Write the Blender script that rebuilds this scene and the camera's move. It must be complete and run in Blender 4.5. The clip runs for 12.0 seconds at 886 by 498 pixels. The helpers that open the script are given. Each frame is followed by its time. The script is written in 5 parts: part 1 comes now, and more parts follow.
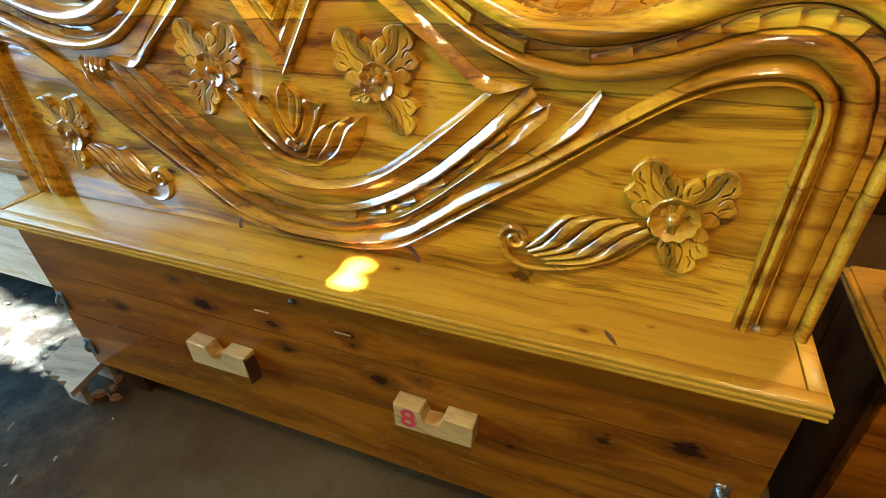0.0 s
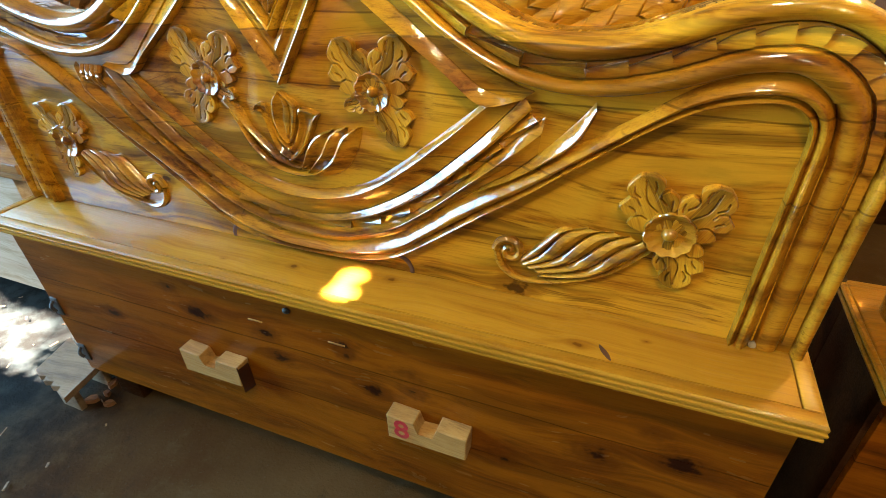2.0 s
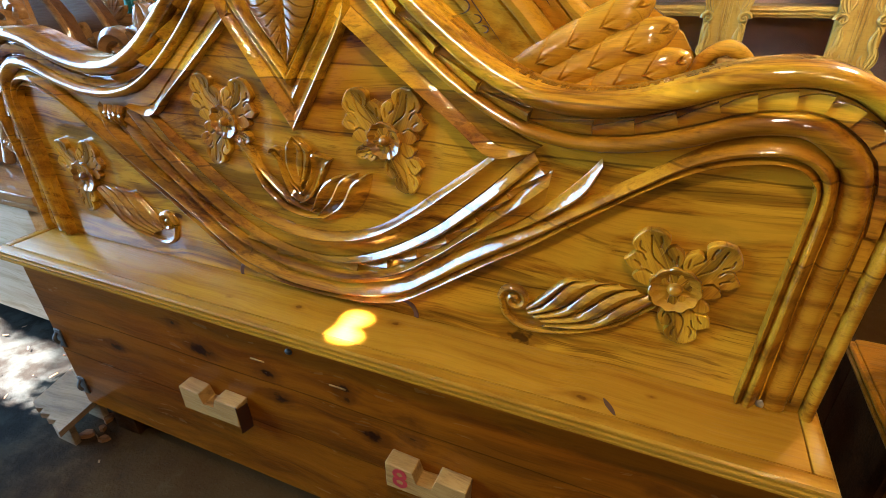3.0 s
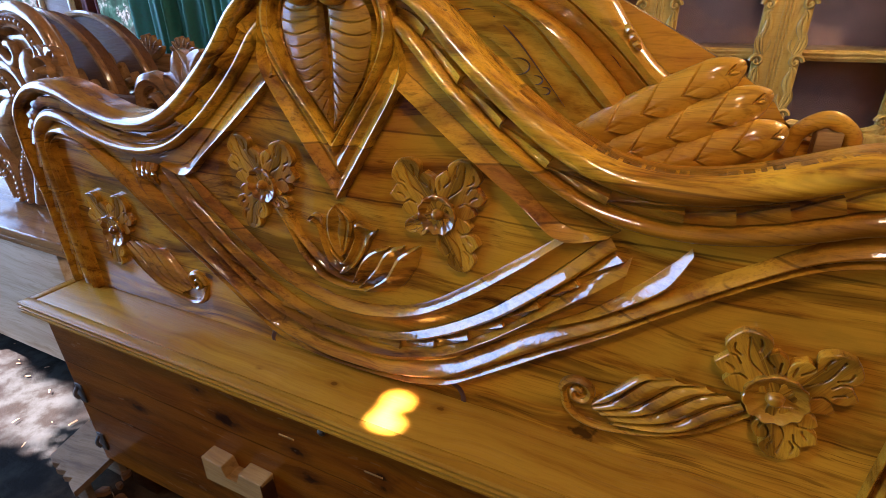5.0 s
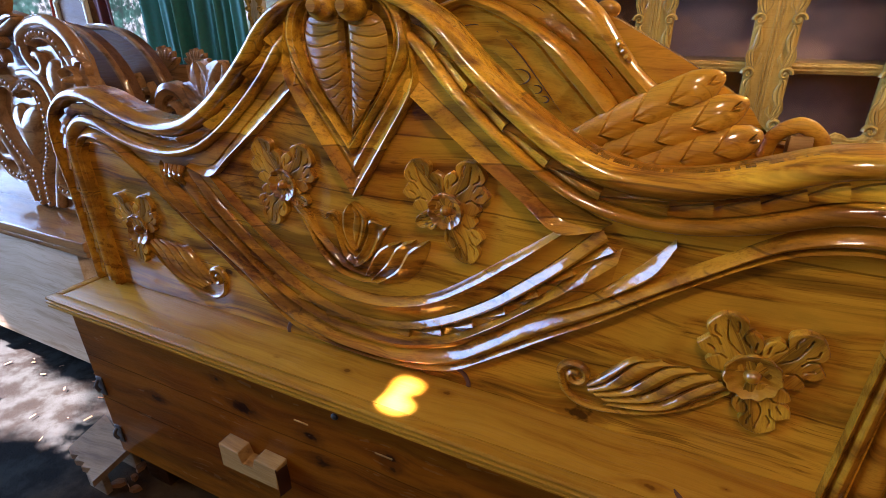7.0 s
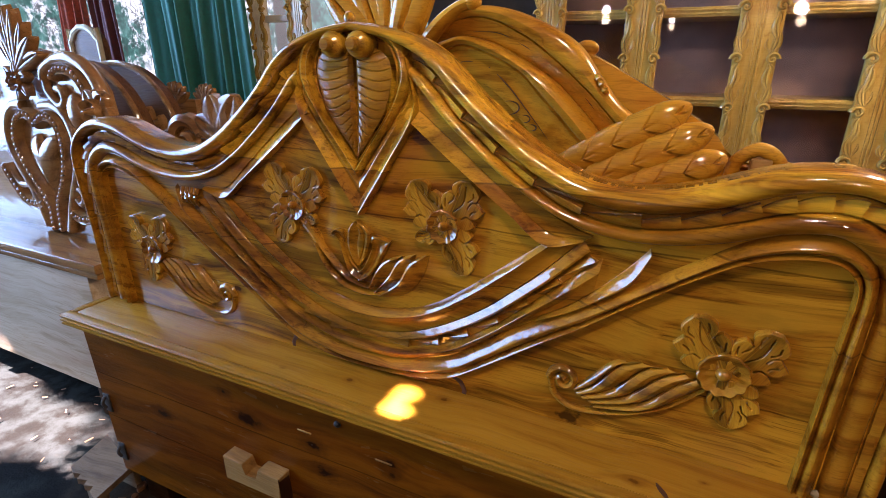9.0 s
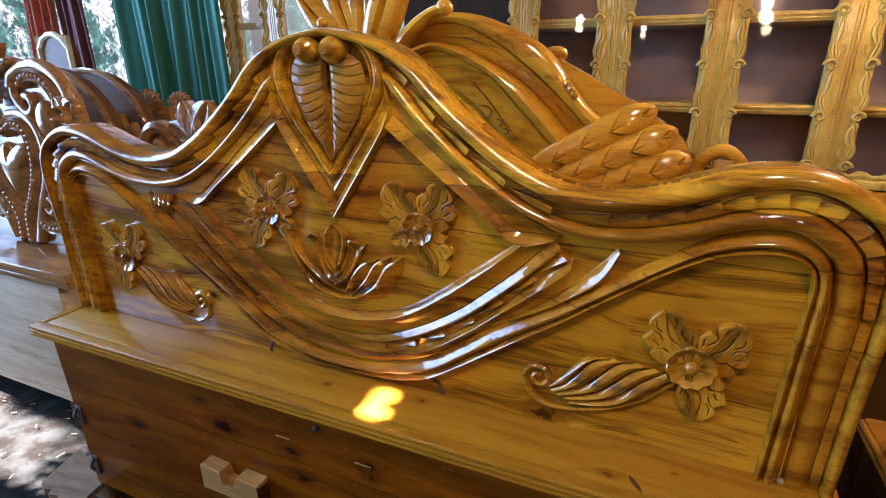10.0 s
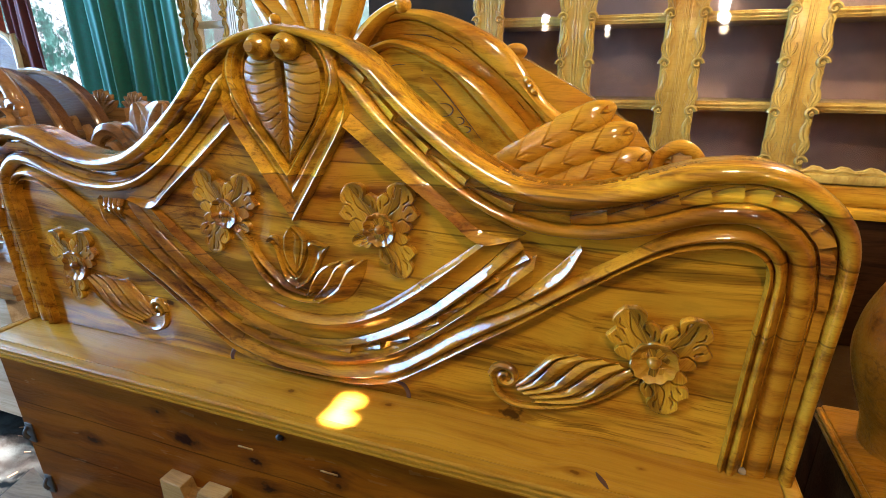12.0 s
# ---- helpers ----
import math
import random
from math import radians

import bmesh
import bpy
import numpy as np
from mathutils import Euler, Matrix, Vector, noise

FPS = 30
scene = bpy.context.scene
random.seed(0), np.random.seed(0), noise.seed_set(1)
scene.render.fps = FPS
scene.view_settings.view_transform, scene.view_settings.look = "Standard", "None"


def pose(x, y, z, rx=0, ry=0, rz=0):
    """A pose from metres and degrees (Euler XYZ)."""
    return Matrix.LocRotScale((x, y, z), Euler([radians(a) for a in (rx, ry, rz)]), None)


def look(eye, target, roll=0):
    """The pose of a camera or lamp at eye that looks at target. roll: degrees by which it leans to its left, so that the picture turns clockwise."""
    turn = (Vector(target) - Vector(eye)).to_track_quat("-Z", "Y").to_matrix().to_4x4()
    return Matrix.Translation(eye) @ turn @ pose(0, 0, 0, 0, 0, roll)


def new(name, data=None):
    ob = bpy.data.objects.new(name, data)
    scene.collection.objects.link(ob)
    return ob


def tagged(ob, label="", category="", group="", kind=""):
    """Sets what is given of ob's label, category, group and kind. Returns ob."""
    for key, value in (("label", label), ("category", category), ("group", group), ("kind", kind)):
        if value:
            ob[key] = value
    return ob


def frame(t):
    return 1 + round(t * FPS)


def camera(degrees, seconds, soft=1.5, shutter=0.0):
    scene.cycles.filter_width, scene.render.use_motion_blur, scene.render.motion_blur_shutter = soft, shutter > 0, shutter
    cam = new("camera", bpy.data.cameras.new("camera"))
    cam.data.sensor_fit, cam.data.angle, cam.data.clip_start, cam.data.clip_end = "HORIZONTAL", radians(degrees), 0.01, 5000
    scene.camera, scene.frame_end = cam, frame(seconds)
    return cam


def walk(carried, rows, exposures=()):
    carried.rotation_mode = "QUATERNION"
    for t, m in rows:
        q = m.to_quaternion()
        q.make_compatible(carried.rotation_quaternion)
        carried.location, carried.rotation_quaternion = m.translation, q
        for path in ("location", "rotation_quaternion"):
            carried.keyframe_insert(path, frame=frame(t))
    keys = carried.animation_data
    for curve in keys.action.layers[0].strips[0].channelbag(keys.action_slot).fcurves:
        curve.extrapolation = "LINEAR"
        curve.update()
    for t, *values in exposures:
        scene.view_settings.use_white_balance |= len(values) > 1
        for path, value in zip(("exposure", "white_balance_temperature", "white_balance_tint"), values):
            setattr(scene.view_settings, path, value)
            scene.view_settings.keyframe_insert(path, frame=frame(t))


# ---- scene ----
cam = camera(81.9, 12.0, soft=0.6)
PATH = [
    (0, (0.594, -0.757, 1.248), (-0.06, 0.795, 0.169), -2.4),
    (0.5, (0.593, -0.754, 1.243), (-0.055, 0.785, 0.144), -2.5),
    (1, (0.593, -0.756, 1.245), (-0.055, 0.779, 0.139), -2.6),
    (1.5, (0.595, -0.747, 1.249), (-0.054, 0.787, 0.142), -2.4),
    (2, (0.598, -0.741, 1.258), (-0.057, 0.817, 0.188), -1.9),
    (2.5, (0.599, -0.74, 1.266), (-0.073, 0.859, 0.271), -0.9),
    (3, (0.596, -0.74, 1.272), (-0.104, 0.883, 0.334), -0.4),
    (3.5, (0.567, -0.707, 1.288), (-0.159, 0.908, 0.357), 0.1),
    (5.5, (0.491, -0.655, 1.317), (-0.302, 0.979, 0.48), -0.4),
    (6, (0.498, -0.679, 1.318), (-0.294, 0.956, 0.479), -0.4),
    (6.5, (0.507, -0.711, 1.318), (-0.28, 0.924, 0.475), -0.2),
    (7, (0.519, -0.731, 1.319), (-0.276, 0.915, 0.507), -0.1),
    (7.5, (0.531, -0.754, 1.317), (-0.278, 0.909, 0.557), -0.2),
    (9.5, (0.561, -0.817, 1.314), (-0.223, 0.895, 0.639), -0.1),
    (10, (0.569, -0.819, 1.31), (-0.168, 0.918, 0.646), 0.0),
    (10.5, (0.572, -0.811, 1.309), (-0.125, 0.94, 0.639), -0.3),
    (11, (0.581, -0.805, 1.305), (-0.062, 0.968, 0.64), -0.3),
    (11.5, (0.582, -0.802, 1.306), (-0.06, 0.971, 0.641), -0.3),
    (12, (0.581, -0.798, 1.306), (-0.058, 0.976, 0.641), -0.2),
]
EXPOSURES = [(0, 6.48, 6480, 9), (2.5, 6.17, 6640, 17), (5.5, 5.25, 6480, 45), (7.5, 5.32, 6480, 44), (9.5, 5.42, 6480, 38), (11.0, 5.9, 6420, 27), (12, 5.97, 6420, 25)]
walk(cam, [(t, look(eye, target, roll)) for t, eye, target, roll in PATH], EXPOSURES)

# ---- world, sun, lights ----
SUN_FROM = Vector((-0.35, -0.30, 1.0)).normalized()
world = bpy.data.worlds.new("world")
scene.world = world
world.use_nodes = True
wn, wl = world.node_tree.nodes, world.node_tree.links
sky = wn.new("ShaderNodeTexSky")
sky.sky_type = "NISHITA"
sky.sun_disc = False
sky.sun_elevation = math.asin(SUN_FROM.z)
sky.sun_rotation = math.atan2(SUN_FROM.x, SUN_FROM.y)
wl.new(sky.outputs[0], wn["Background"].inputs[0])
wn["Background"].inputs[1].default_value = 0.0015

sun = new("sun", bpy.data.lights.new("sun", "SUN"))
sun.data.energy, sun.data.angle, sun.data.color = 3.0, radians(0.4), (1.0, 0.98, 0.96)
sun.matrix_world = look(SUN_FROM * 10, (0, 0, 0))


def area(name, eye, target, w, h, watts, color):
    d = bpy.data.lights.new(name, "AREA")
    d.shape, d.size, d.size_y, d.energy, d.color = "RECTANGLE", w, h, watts, color
    o = new(name, d)
    o.matrix_world = look(eye, target)
    return o


area("daylight_left", (-4.55, -1.25, 2.10), (0, -1.25, 2.1), 4.0, 2.9, 14.0, (0.29, 0.62, 1.0))
area("daylight_back", (-2.6, 2.75, 2.95), (-2.0, 0, 0.8), 2.4, 1.4, 0.45, (0.75, 0.88, 1.0))

# ---- materials ----


class Nodes:
    """Small helper round a material's node tree."""

    def __init__(self, name):
        self.mat = bpy.data.materials.new(name)
        self.mat.use_nodes = True
        self.n, self.l = self.mat.node_tree.nodes, self.mat.node_tree.links
        self.bsdf = self.n["Principled BSDF"]

    def put(self, node, **kw):
        x = self.n.new(node)
        for k, v in kw.items():
            setattr(x, k, v)
        return x

    def link(self, a, b):
        self.l.new(a, b)

    def feed(self, socket, v):
        if isinstance(v, bpy.types.NodeSocket):
            self.l.new(v, socket)
        else:
            socket.default_value = v

    def math(self, op, a, b=0.0, c=0.0):
        x = self.put("ShaderNodeMath", operation=op)
        for i, v in enumerate((a, b, c)):
            self.feed(x.inputs[i], v)
        return x.outputs[0]

    def vmath(self, op, a, b=(0, 0, 0)):
        x = self.put("ShaderNodeVectorMath", operation=op)
        self.feed(x.inputs[0], a)
        self.feed(x.inputs[1], b)
        return x.outputs["Value"] if op in ("LENGTH", "DISTANCE") else x.outputs[0]

    def coords(self):
        return self.put("ShaderNodeTexCoord").outputs["Object"]

    def noise(self, vec, scale, detail=4.0, rough=0.55, dist=0.0):
        x = self.put("ShaderNodeTexNoise")
        self.link(vec, x.inputs["Vector"])
        x.inputs["Scale"].default_value = scale
        x.inputs["Detail"].default_value = detail
        x.inputs["Roughness"].default_value = rough
        x.inputs["Distortion"].default_value = dist
        return x.outputs[0]

    def remap(self, v, a, b, c=0.0, d=1.0):
        x = self.put("ShaderNodeMapRange")
        x.interpolation_type = "SMOOTHSTEP"
        self.feed(x.inputs[0], v)
        for i, q in enumerate((a, b, c, d)):
            x.inputs[i + 1].default_value = q
        return x.outputs[0]

    def mix(self, f, a, b, blend="MIX"):
        x = self.put("ShaderNodeMix", data_type="RGBA", blend_type=blend)
        self.feed(x.inputs[0], f)
        for i, v in ((6, a), (7, b)):
            if isinstance(v, tuple):
                v = (*v, 1.0) if len(v) == 3 else v
            self.feed(x.inputs[i], v)
        return x.outputs[2]

    def bump(self, height, strength, distance=0.01):
        x = self.put("ShaderNodeBump")
        x.inputs["Strength"].default_value = strength
        x.inputs["Distance"].default_value = distance
        self.link(height, x.inputs["Height"])
        self.link(x.outputs[0], self.bsdf.inputs["Normal"])
        return x


def wood(name, light, mid, dark, rough=0.34, coat=1.0, coat_rough=0.03, stretch=(1.0, 9.0, 9.0), knots=(), tone_steps=(), shift=(0, 0, 0), wear=0.0, bands=0.3, flat=False, calm=1.0):
    """Varnished or raw wood with the grain along x. knots: (x, z, radius), or (x, y, radius) on a flat board. Steps in
    tone: (height, tone, x from which it reaches to the right).
    """
    m = Nodes(name)
    p = m.vmath("ADD", m.coords(), shift)

    def spot(x, w):
        return (x + shift[0], w + shift[1], 0) if flat else (x + shift[0], 0, w + shift[2])

    # slow waviness of the grain
    w = m.put("ShaderNodeTexNoise")
    w.inputs["Scale"].default_value = 2.3
    w.inputs["Detail"].default_value = 2.0
    m.link(p, w.inputs["Vector"])
    warp = m.vmath("SCALE", m.vmath("SUBTRACT", w.outputs[1], (0.5, 0.5, 0.5)))
    warp.node.inputs["Scale"].default_value = 0.09
    q = m.vmath("ADD", p, warp)
    if knots:
        for x, z, r in knots:
            d = m.vmath("MULTIPLY", m.vmath("SUBTRACT", p, spot(x, z)), (0.55, float(flat), float(not flat)))
            near = m.remap(m.vmath("LENGTH", d), 0.0, 3.2 * r, 1.0, 0.0)
            push = m.vmath("SCALE", m.vmath("MULTIPLY", d, (0.0, 1.0, 1.0)))
            m.link(m.math("MULTIPLY", near, -0.75), push.node.inputs["Scale"])
            q = m.vmath("ADD", q, push)
    st = m.vmath("MULTIPLY", q, stretch)
    streak = m.noise(st, 2.6, 6.0, 0.62, 0.5)
    fine = m.noise(m.vmath("MULTIPLY", q, (1.2, 80.0, 80.0)), 4.0, 4.0, 0.65)
    cloud = m.noise(p, 3.2, 3.0, 0.5)
    wide = m.noise(m.vmath("MULTIPLY", q, (stretch[0] * 0.5, stretch[1] * 0.7, stretch[2] * 0.7)), 2.4, 3.0, 0.55, 0.25)
    col = m.mix(m.remap(streak, 0.38, 0.60), mid, light)
    col = m.mix(m.remap(streak, 0.44, 0.30, 0.0, 0.9 * calm), col, dark)
    rings = m.math("PINGPONG", m.math("MULTIPLY", m.noise(m.vmath("MULTIPLY", q, (stretch[0] * 0.45, stretch[1], stretch[2])), 2.0, 1.0, 0.5, 0.15), 9.0), 0.5)
    some = m.remap(m.noise(m.vmath("MULTIPLY", p, (2.0, 7.0, 7.0)), 1.6, 2.0), 0.50, 0.68, 0.0, 0.55 * calm)
    col = m.mix(m.math("MULTIPLY", m.remap(rings, 0.10, 0.0), some), col, dark)
    col = m.mix(m.remap(rings, 0.28, 0.5, 0.0, 0.30), col, light)
    figure = m.noise(m.vmath("MULTIPLY", q, (stretch[0] * 0.6, stretch[1] * 2.2, stretch[2] * 2.2)), 2.2, 5.0, 0.6, 0.2)
    col = m.mix(m.remap(figure, 0.60, 0.70, 0.0, 0.6 * calm), col, dark)
    col = m.mix(m.remap(figure, 0.44, 0.34, 0.0, 0.5), col, light)
    col = m.mix(m.remap(fine, 0.45, 0.75, 0.0, 0.38 * calm), col, dark)
    fibre = m.noise(m.vmath("MULTIPLY", q, (stretch[0] * 1.1, stretch[1] * 5.0, stretch[2] * 5.0)), 2.4, 3.0, 0.6, 0.1)
    col = m.mix(m.remap(fibre, 0.56, 0.68, 0.0, 0.45 * calm), col, dark)
    col = m.mix(m.remap(cloud, 0.35, 0.7, 0.0, 0.35), col, mid)
    broad = m.noise(m.vmath("MULTIPLY", p, (1.0, 1.0, 2.5)), 1.7, 2.0, 0.5, 0.4)
    col = m.mix(m.remap(broad, 0.52, 0.70, 0.0, 0.6), col, m.mix(1.0, col, (0.74, 0.52, 0.45), "MULTIPLY"))
    col = m.mix(m.remap(wide, 0.50, 0.64, 0.0, bands), col, dark)
    col = m.mix(m.remap(wide, 0.47, 0.36, 0.0, bands), col, light)
    z = m.put("ShaderNodeSeparateXYZ")
    m.link(p, z.inputs[0])
    for height, tone, start in tone_steps:
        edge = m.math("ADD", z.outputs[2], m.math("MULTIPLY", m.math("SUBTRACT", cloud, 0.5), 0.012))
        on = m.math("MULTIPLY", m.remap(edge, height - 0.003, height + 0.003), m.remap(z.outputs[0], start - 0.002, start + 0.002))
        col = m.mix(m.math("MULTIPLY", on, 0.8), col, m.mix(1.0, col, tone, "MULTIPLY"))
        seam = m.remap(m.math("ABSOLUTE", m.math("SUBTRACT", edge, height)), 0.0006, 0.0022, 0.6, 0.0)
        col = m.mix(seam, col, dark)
    for x, zz, r in knots:
        wob = m.math("ADD", m.math("MULTIPLY", m.math("SUBTRACT", m.noise(p, 60.0, 2.0, 0.5), 0.5), r * 1.6), m.math("MULTIPLY", m.math("SUBTRACT", streak, 0.5), r * 4.5))
        d = m.vmath("LENGTH", m.vmath("MULTIPLY", m.vmath("SUBTRACT", p, spot(x, zz)), (0.60, float(flat), float(not flat))))
        d = m.math("ADD", d, wob)
        halo = m.remap(d, r * 0.5, r * 2.2, 0.8, 0.0)
        col = m.mix(halo, col, tuple(0.45 * a + 0.55 * b for a, b in zip(dark, mid)))
        core = m.remap(d, r * 0.15, r * 0.70, 0.93, 0.0)
        col = m.mix(core, col, tuple(0.9 * a for a in dark))
    m.link(col, m.bsdf.inputs["Base Color"])
    m.feed(m.bsdf.inputs["Roughness"], m.remap(fine, 0.3, 0.8, rough * 0.85, rough * 1.25))
    m.bsdf.inputs["Coat Weight"].default_value = coat
    m.bsdf.inputs["Coat IOR"].default_value = 1.6
    m.bsdf.inputs["Specular IOR Level"].default_value = 0.06 if coat else 0.4
    m.feed(m.bsdf.inputs["Coat Roughness"], m.math("MULTIPLY", m.remap(m.noise(p, 14.0, 3.0), 0.3, 0.75, coat_rough * 0.6, coat_rough * 1.6), m.remap(fibre, 0.42, 0.64, 0.7, 2.6)))
    h = m.math("ADD", m.math("MULTIPLY", fine, 0.55), m.math("MULTIPLY", m.noise(p, 34.0, 4.0, 0.6), 0.45))
    m.bump(h, 0.24 + wear, 0.004)
    if coat:
        # the varnish lies smoother than the wood: slow ripples and a trace of the grain
        flow = m.math("ADD", m.noise(m.vmath("MULTIPLY", p, (0.6, 1.0, 1.0)), 26.0, 2.0, 0.5), m.math("MULTIPLY", m.math("ADD", fibre, m.noise(p, 170.0, 2.0, 0.5)), 0.15))
        lac = m.put("ShaderNodeBump")
        lac.inputs["Strength"].default_value = 0.30
        lac.inputs["Distance"].default_value = 0.006
        m.link(flow, lac.inputs["Height"])
        m.link(lac.outputs[0], m.bsdf.inputs["Coat Normal"])
    return m.mat


def plain(name, color, rough=0.6, metal=0.0, spread=0.25, scale=30.0, bump=0.2, coat=0.0):
    m = Nodes(name)
    p = m.coords()
    a = m.noise(p, scale, 6.0, 0.6)
    b = m.noise(p, scale * 0.12, 3.0)
    dark = tuple(c * (1.0 - spread) for c in color)
    lite = tuple(min(1.0, c * (1.0 + spread)) for c in color)
    c = m.mix(m.remap(a, 0.3, 0.7), dark, lite)
    c = m.mix(m.remap(b, 0.4, 0.7, 0.0, 0.5), c, dark)
    m.link(c, m.bsdf.inputs["Base Color"])
    m.feed(m.bsdf.inputs["Roughness"], m.remap(a, 0.3, 0.7, rough * 0.85, min(1.0, rough * 1.15)))
    m.bsdf.inputs["Metallic"].default_value = metal
    m.bsdf.inputs["Coat Weight"].default_value = coat
    if bump:
        m.bump(a, bump, 0.004)
    return m.mat


def glow(name, color, strength):
    m = Nodes(name)
    m.bsdf.inputs["Base Color"].default_value = (*color, 1)
    m.bsdf.inputs["Emission Color"].default_value = (*color, 1)
    m.bsdf.inputs["Emission Strength"].default_value = strength
    return m.mat


def glass_material():
    m = Nodes("clear_glass")
    out = m.n["Material Output"]
    clear, shine, mixer = m.put("ShaderNodeBsdfTransparent"), m.put("ShaderNodeBsdfGlossy"), m.put("ShaderNodeMixShader")
    shine.inputs["Roughness"].default_value = 0.02
    face = m.put("ShaderNodeLayerWeight")
    m.link(m.math("ADD", m.math("MULTIPLY", m.math("POWER", face.outputs["Facing"], 5.0), 0.95), 0.045), mixer.inputs[0])
    m.link(clear.outputs[0], mixer.inputs[1])
    m.link(shine.outputs[0], mixer.inputs[2])
    m.link(mixer.outputs[0], out.inputs[0])
    return m.mat


def floor_material():
    m = Nodes("dusty_concrete")
    p = m.coords()
    a, b, c = m.noise(p, 1.6, 5.0), m.noise(p, 9.0, 8.0, 0.65), m.noise(p, 120.0, 3.0)
    col = m.mix(m.remap(a, 0.35, 0.65), (0.042, 0.0165, 0.0040), (0.072, 0.0370, 0.0120))
    col = m.mix(m.remap(b, 0.5, 0.72, 0.0, 0.45), col, (0.078, 0.052, 0.025))
    col = m.mix(m.remap(b, 0.42, 0.28, 0.0, 0.6), col, (0.016, 0.0080, 0.0025))
    col = m.mix(m.remap(c, 0.62, 0.72, 0.0, 0.25), col, (0.08, 0.068, 0.052))
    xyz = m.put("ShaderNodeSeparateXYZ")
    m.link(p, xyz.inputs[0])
    # floor colour darkened and cooled towards the left, offsetting strong light there
    left_tone = m.remap(m.math("ADD", xyz.outputs[0], m.math("MULTIPLY", m.math("SUBTRACT", b, 0.5), 0.9)), -0.55, -1.25, 0.0, 0.96)
    col = m.mix(left_tone, col, m.mix(m.remap(b, 0.40, 0.62), (0.0052, 0.0054, 0.0046), (0.0185, 0.0225, 0.0205)))
    m.link(col, m.bsdf.inputs["Base Color"])
    m.feed(m.bsdf.inputs["Roughness"], m.remap(b, 0.3, 0.7, 0.7, 0.95))
    m.bsdf.inputs["Specular IOR Level"].default_value = 0.03
    m.bump(m.math("ADD", b, m.math("MULTIPLY", c, 0.3)), 0.5, 0.012)
    return m.mat


def foliage_backdrop():
    m = Nodes("glowing_foliage_far_off")
    p = m.coords()
    a, b, c = m.noise(p, 0.75, 9.0, 0.72), m.noise(p, 4.5, 9.0, 0.75), m.noise(p, 2.2, 3.0, 0.6, 0.6)
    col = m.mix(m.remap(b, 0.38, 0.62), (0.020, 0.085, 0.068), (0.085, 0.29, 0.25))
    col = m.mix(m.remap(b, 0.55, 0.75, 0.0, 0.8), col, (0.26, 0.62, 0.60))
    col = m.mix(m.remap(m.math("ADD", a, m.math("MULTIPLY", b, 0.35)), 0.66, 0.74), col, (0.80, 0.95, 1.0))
    # bare branches and one trunk against the light
    twig = m.math("ABSOLUTE", m.math("SUBTRACT", c, 0.5))
    col = m.mix(m.remap(twig, 0.022, 0.008, 0.0, 0.85), col, (0.045, 0.060, 0.062))
    xyz = m.put("ShaderNodeSeparateXYZ")
    m.link(p, xyz.inputs[0])
    trunk = m.math("ABSOLUTE", m.math("ADD", m.math("ADD", xyz.outputs[0], 8.15), m.math("MULTIPLY", m.math("SUBTRACT", c, 0.5), 0.25)))
    col = m.mix(m.remap(trunk, 0.17, 0.13), col, m.mix(b, (0.02, 0.025, 0.025), (0.09, 0.085, 0.08)))
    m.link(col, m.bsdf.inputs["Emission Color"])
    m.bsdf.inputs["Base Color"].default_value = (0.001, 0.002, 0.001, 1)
    # trees and sky glow by themselves: their daylight is put into the emission
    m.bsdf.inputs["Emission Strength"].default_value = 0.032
    return m.mat


TEAK_L, TEAK_M, TEAK_D = (0.58, 0.270, 0.014), (0.345, 0.118, 0.005), (0.040, 0.009, 0.001)
HB = 0.68
# right of x 0.06: darker from 1.150 up, brighter and yellower from 1.222
TEAK = wood("varnished_teak", TEAK_L, TEAK_M, TEAK_D, tone_steps=((0.805, (0.94, 0.92, 0.9), -9), (1.035, (1.05, 1.0, 0.9), -9), (1.150, (0.82, 0.76, 0.75), 0.06), (1.222, (1.9, 2.5, 2.4), 0.06)), bands=0.65, calm=1.3,
            knots=((0.433, 0.692, 0.017), (0.104, 0.711, 0.009), (-0.379, 0.797, 0.008)))
TEAK_CARVED = wood("varnished_teak_carving", (0.50, 0.220, 0.012), (0.285, 0.092, 0.004), (0.040, 0.009, 0.001), coat=1.0, coat_rough=0.025,
                   tone_steps=((1.035, (1.05, 1.0, 0.9), -9), (1.150, (0.82, 0.76, 0.75), 0.06), (1.222, (1.9, 2.5, 2.4), 0.06)), bands=0.5, calm=1.05, shift=(0.4, 0.2, 0.1), knots=((0.104, 0.711, 0.007),))
TEAK_LEAF = wood("thinly_varnished_teak", (0.46, 0.205, 0.012), (0.28, 0.095, 0.004), (0.045, 0.011, 0.001), coat=0.45, coat_rough=0.10, shift=(0.7, 0.4, 0.1))
TEAK_REAR = wood("varnished_orange_teak", (0.68, 0.340, 0.022), (0.52, 0.215, 0.010), (0.15, 0.042, 0.003), shift=(2.4, 1.2, 0.6), coat_rough=0.06)
POST_WOOD = wood("dull_orange_stained_wood", (0.33, 0.125, 0.008), (0.24, 0.080, 0.004), (0.09, 0.024, 0.002), shift=(1.4, 3.2, 0.6), coat=0.12, coat_rough=0.2)
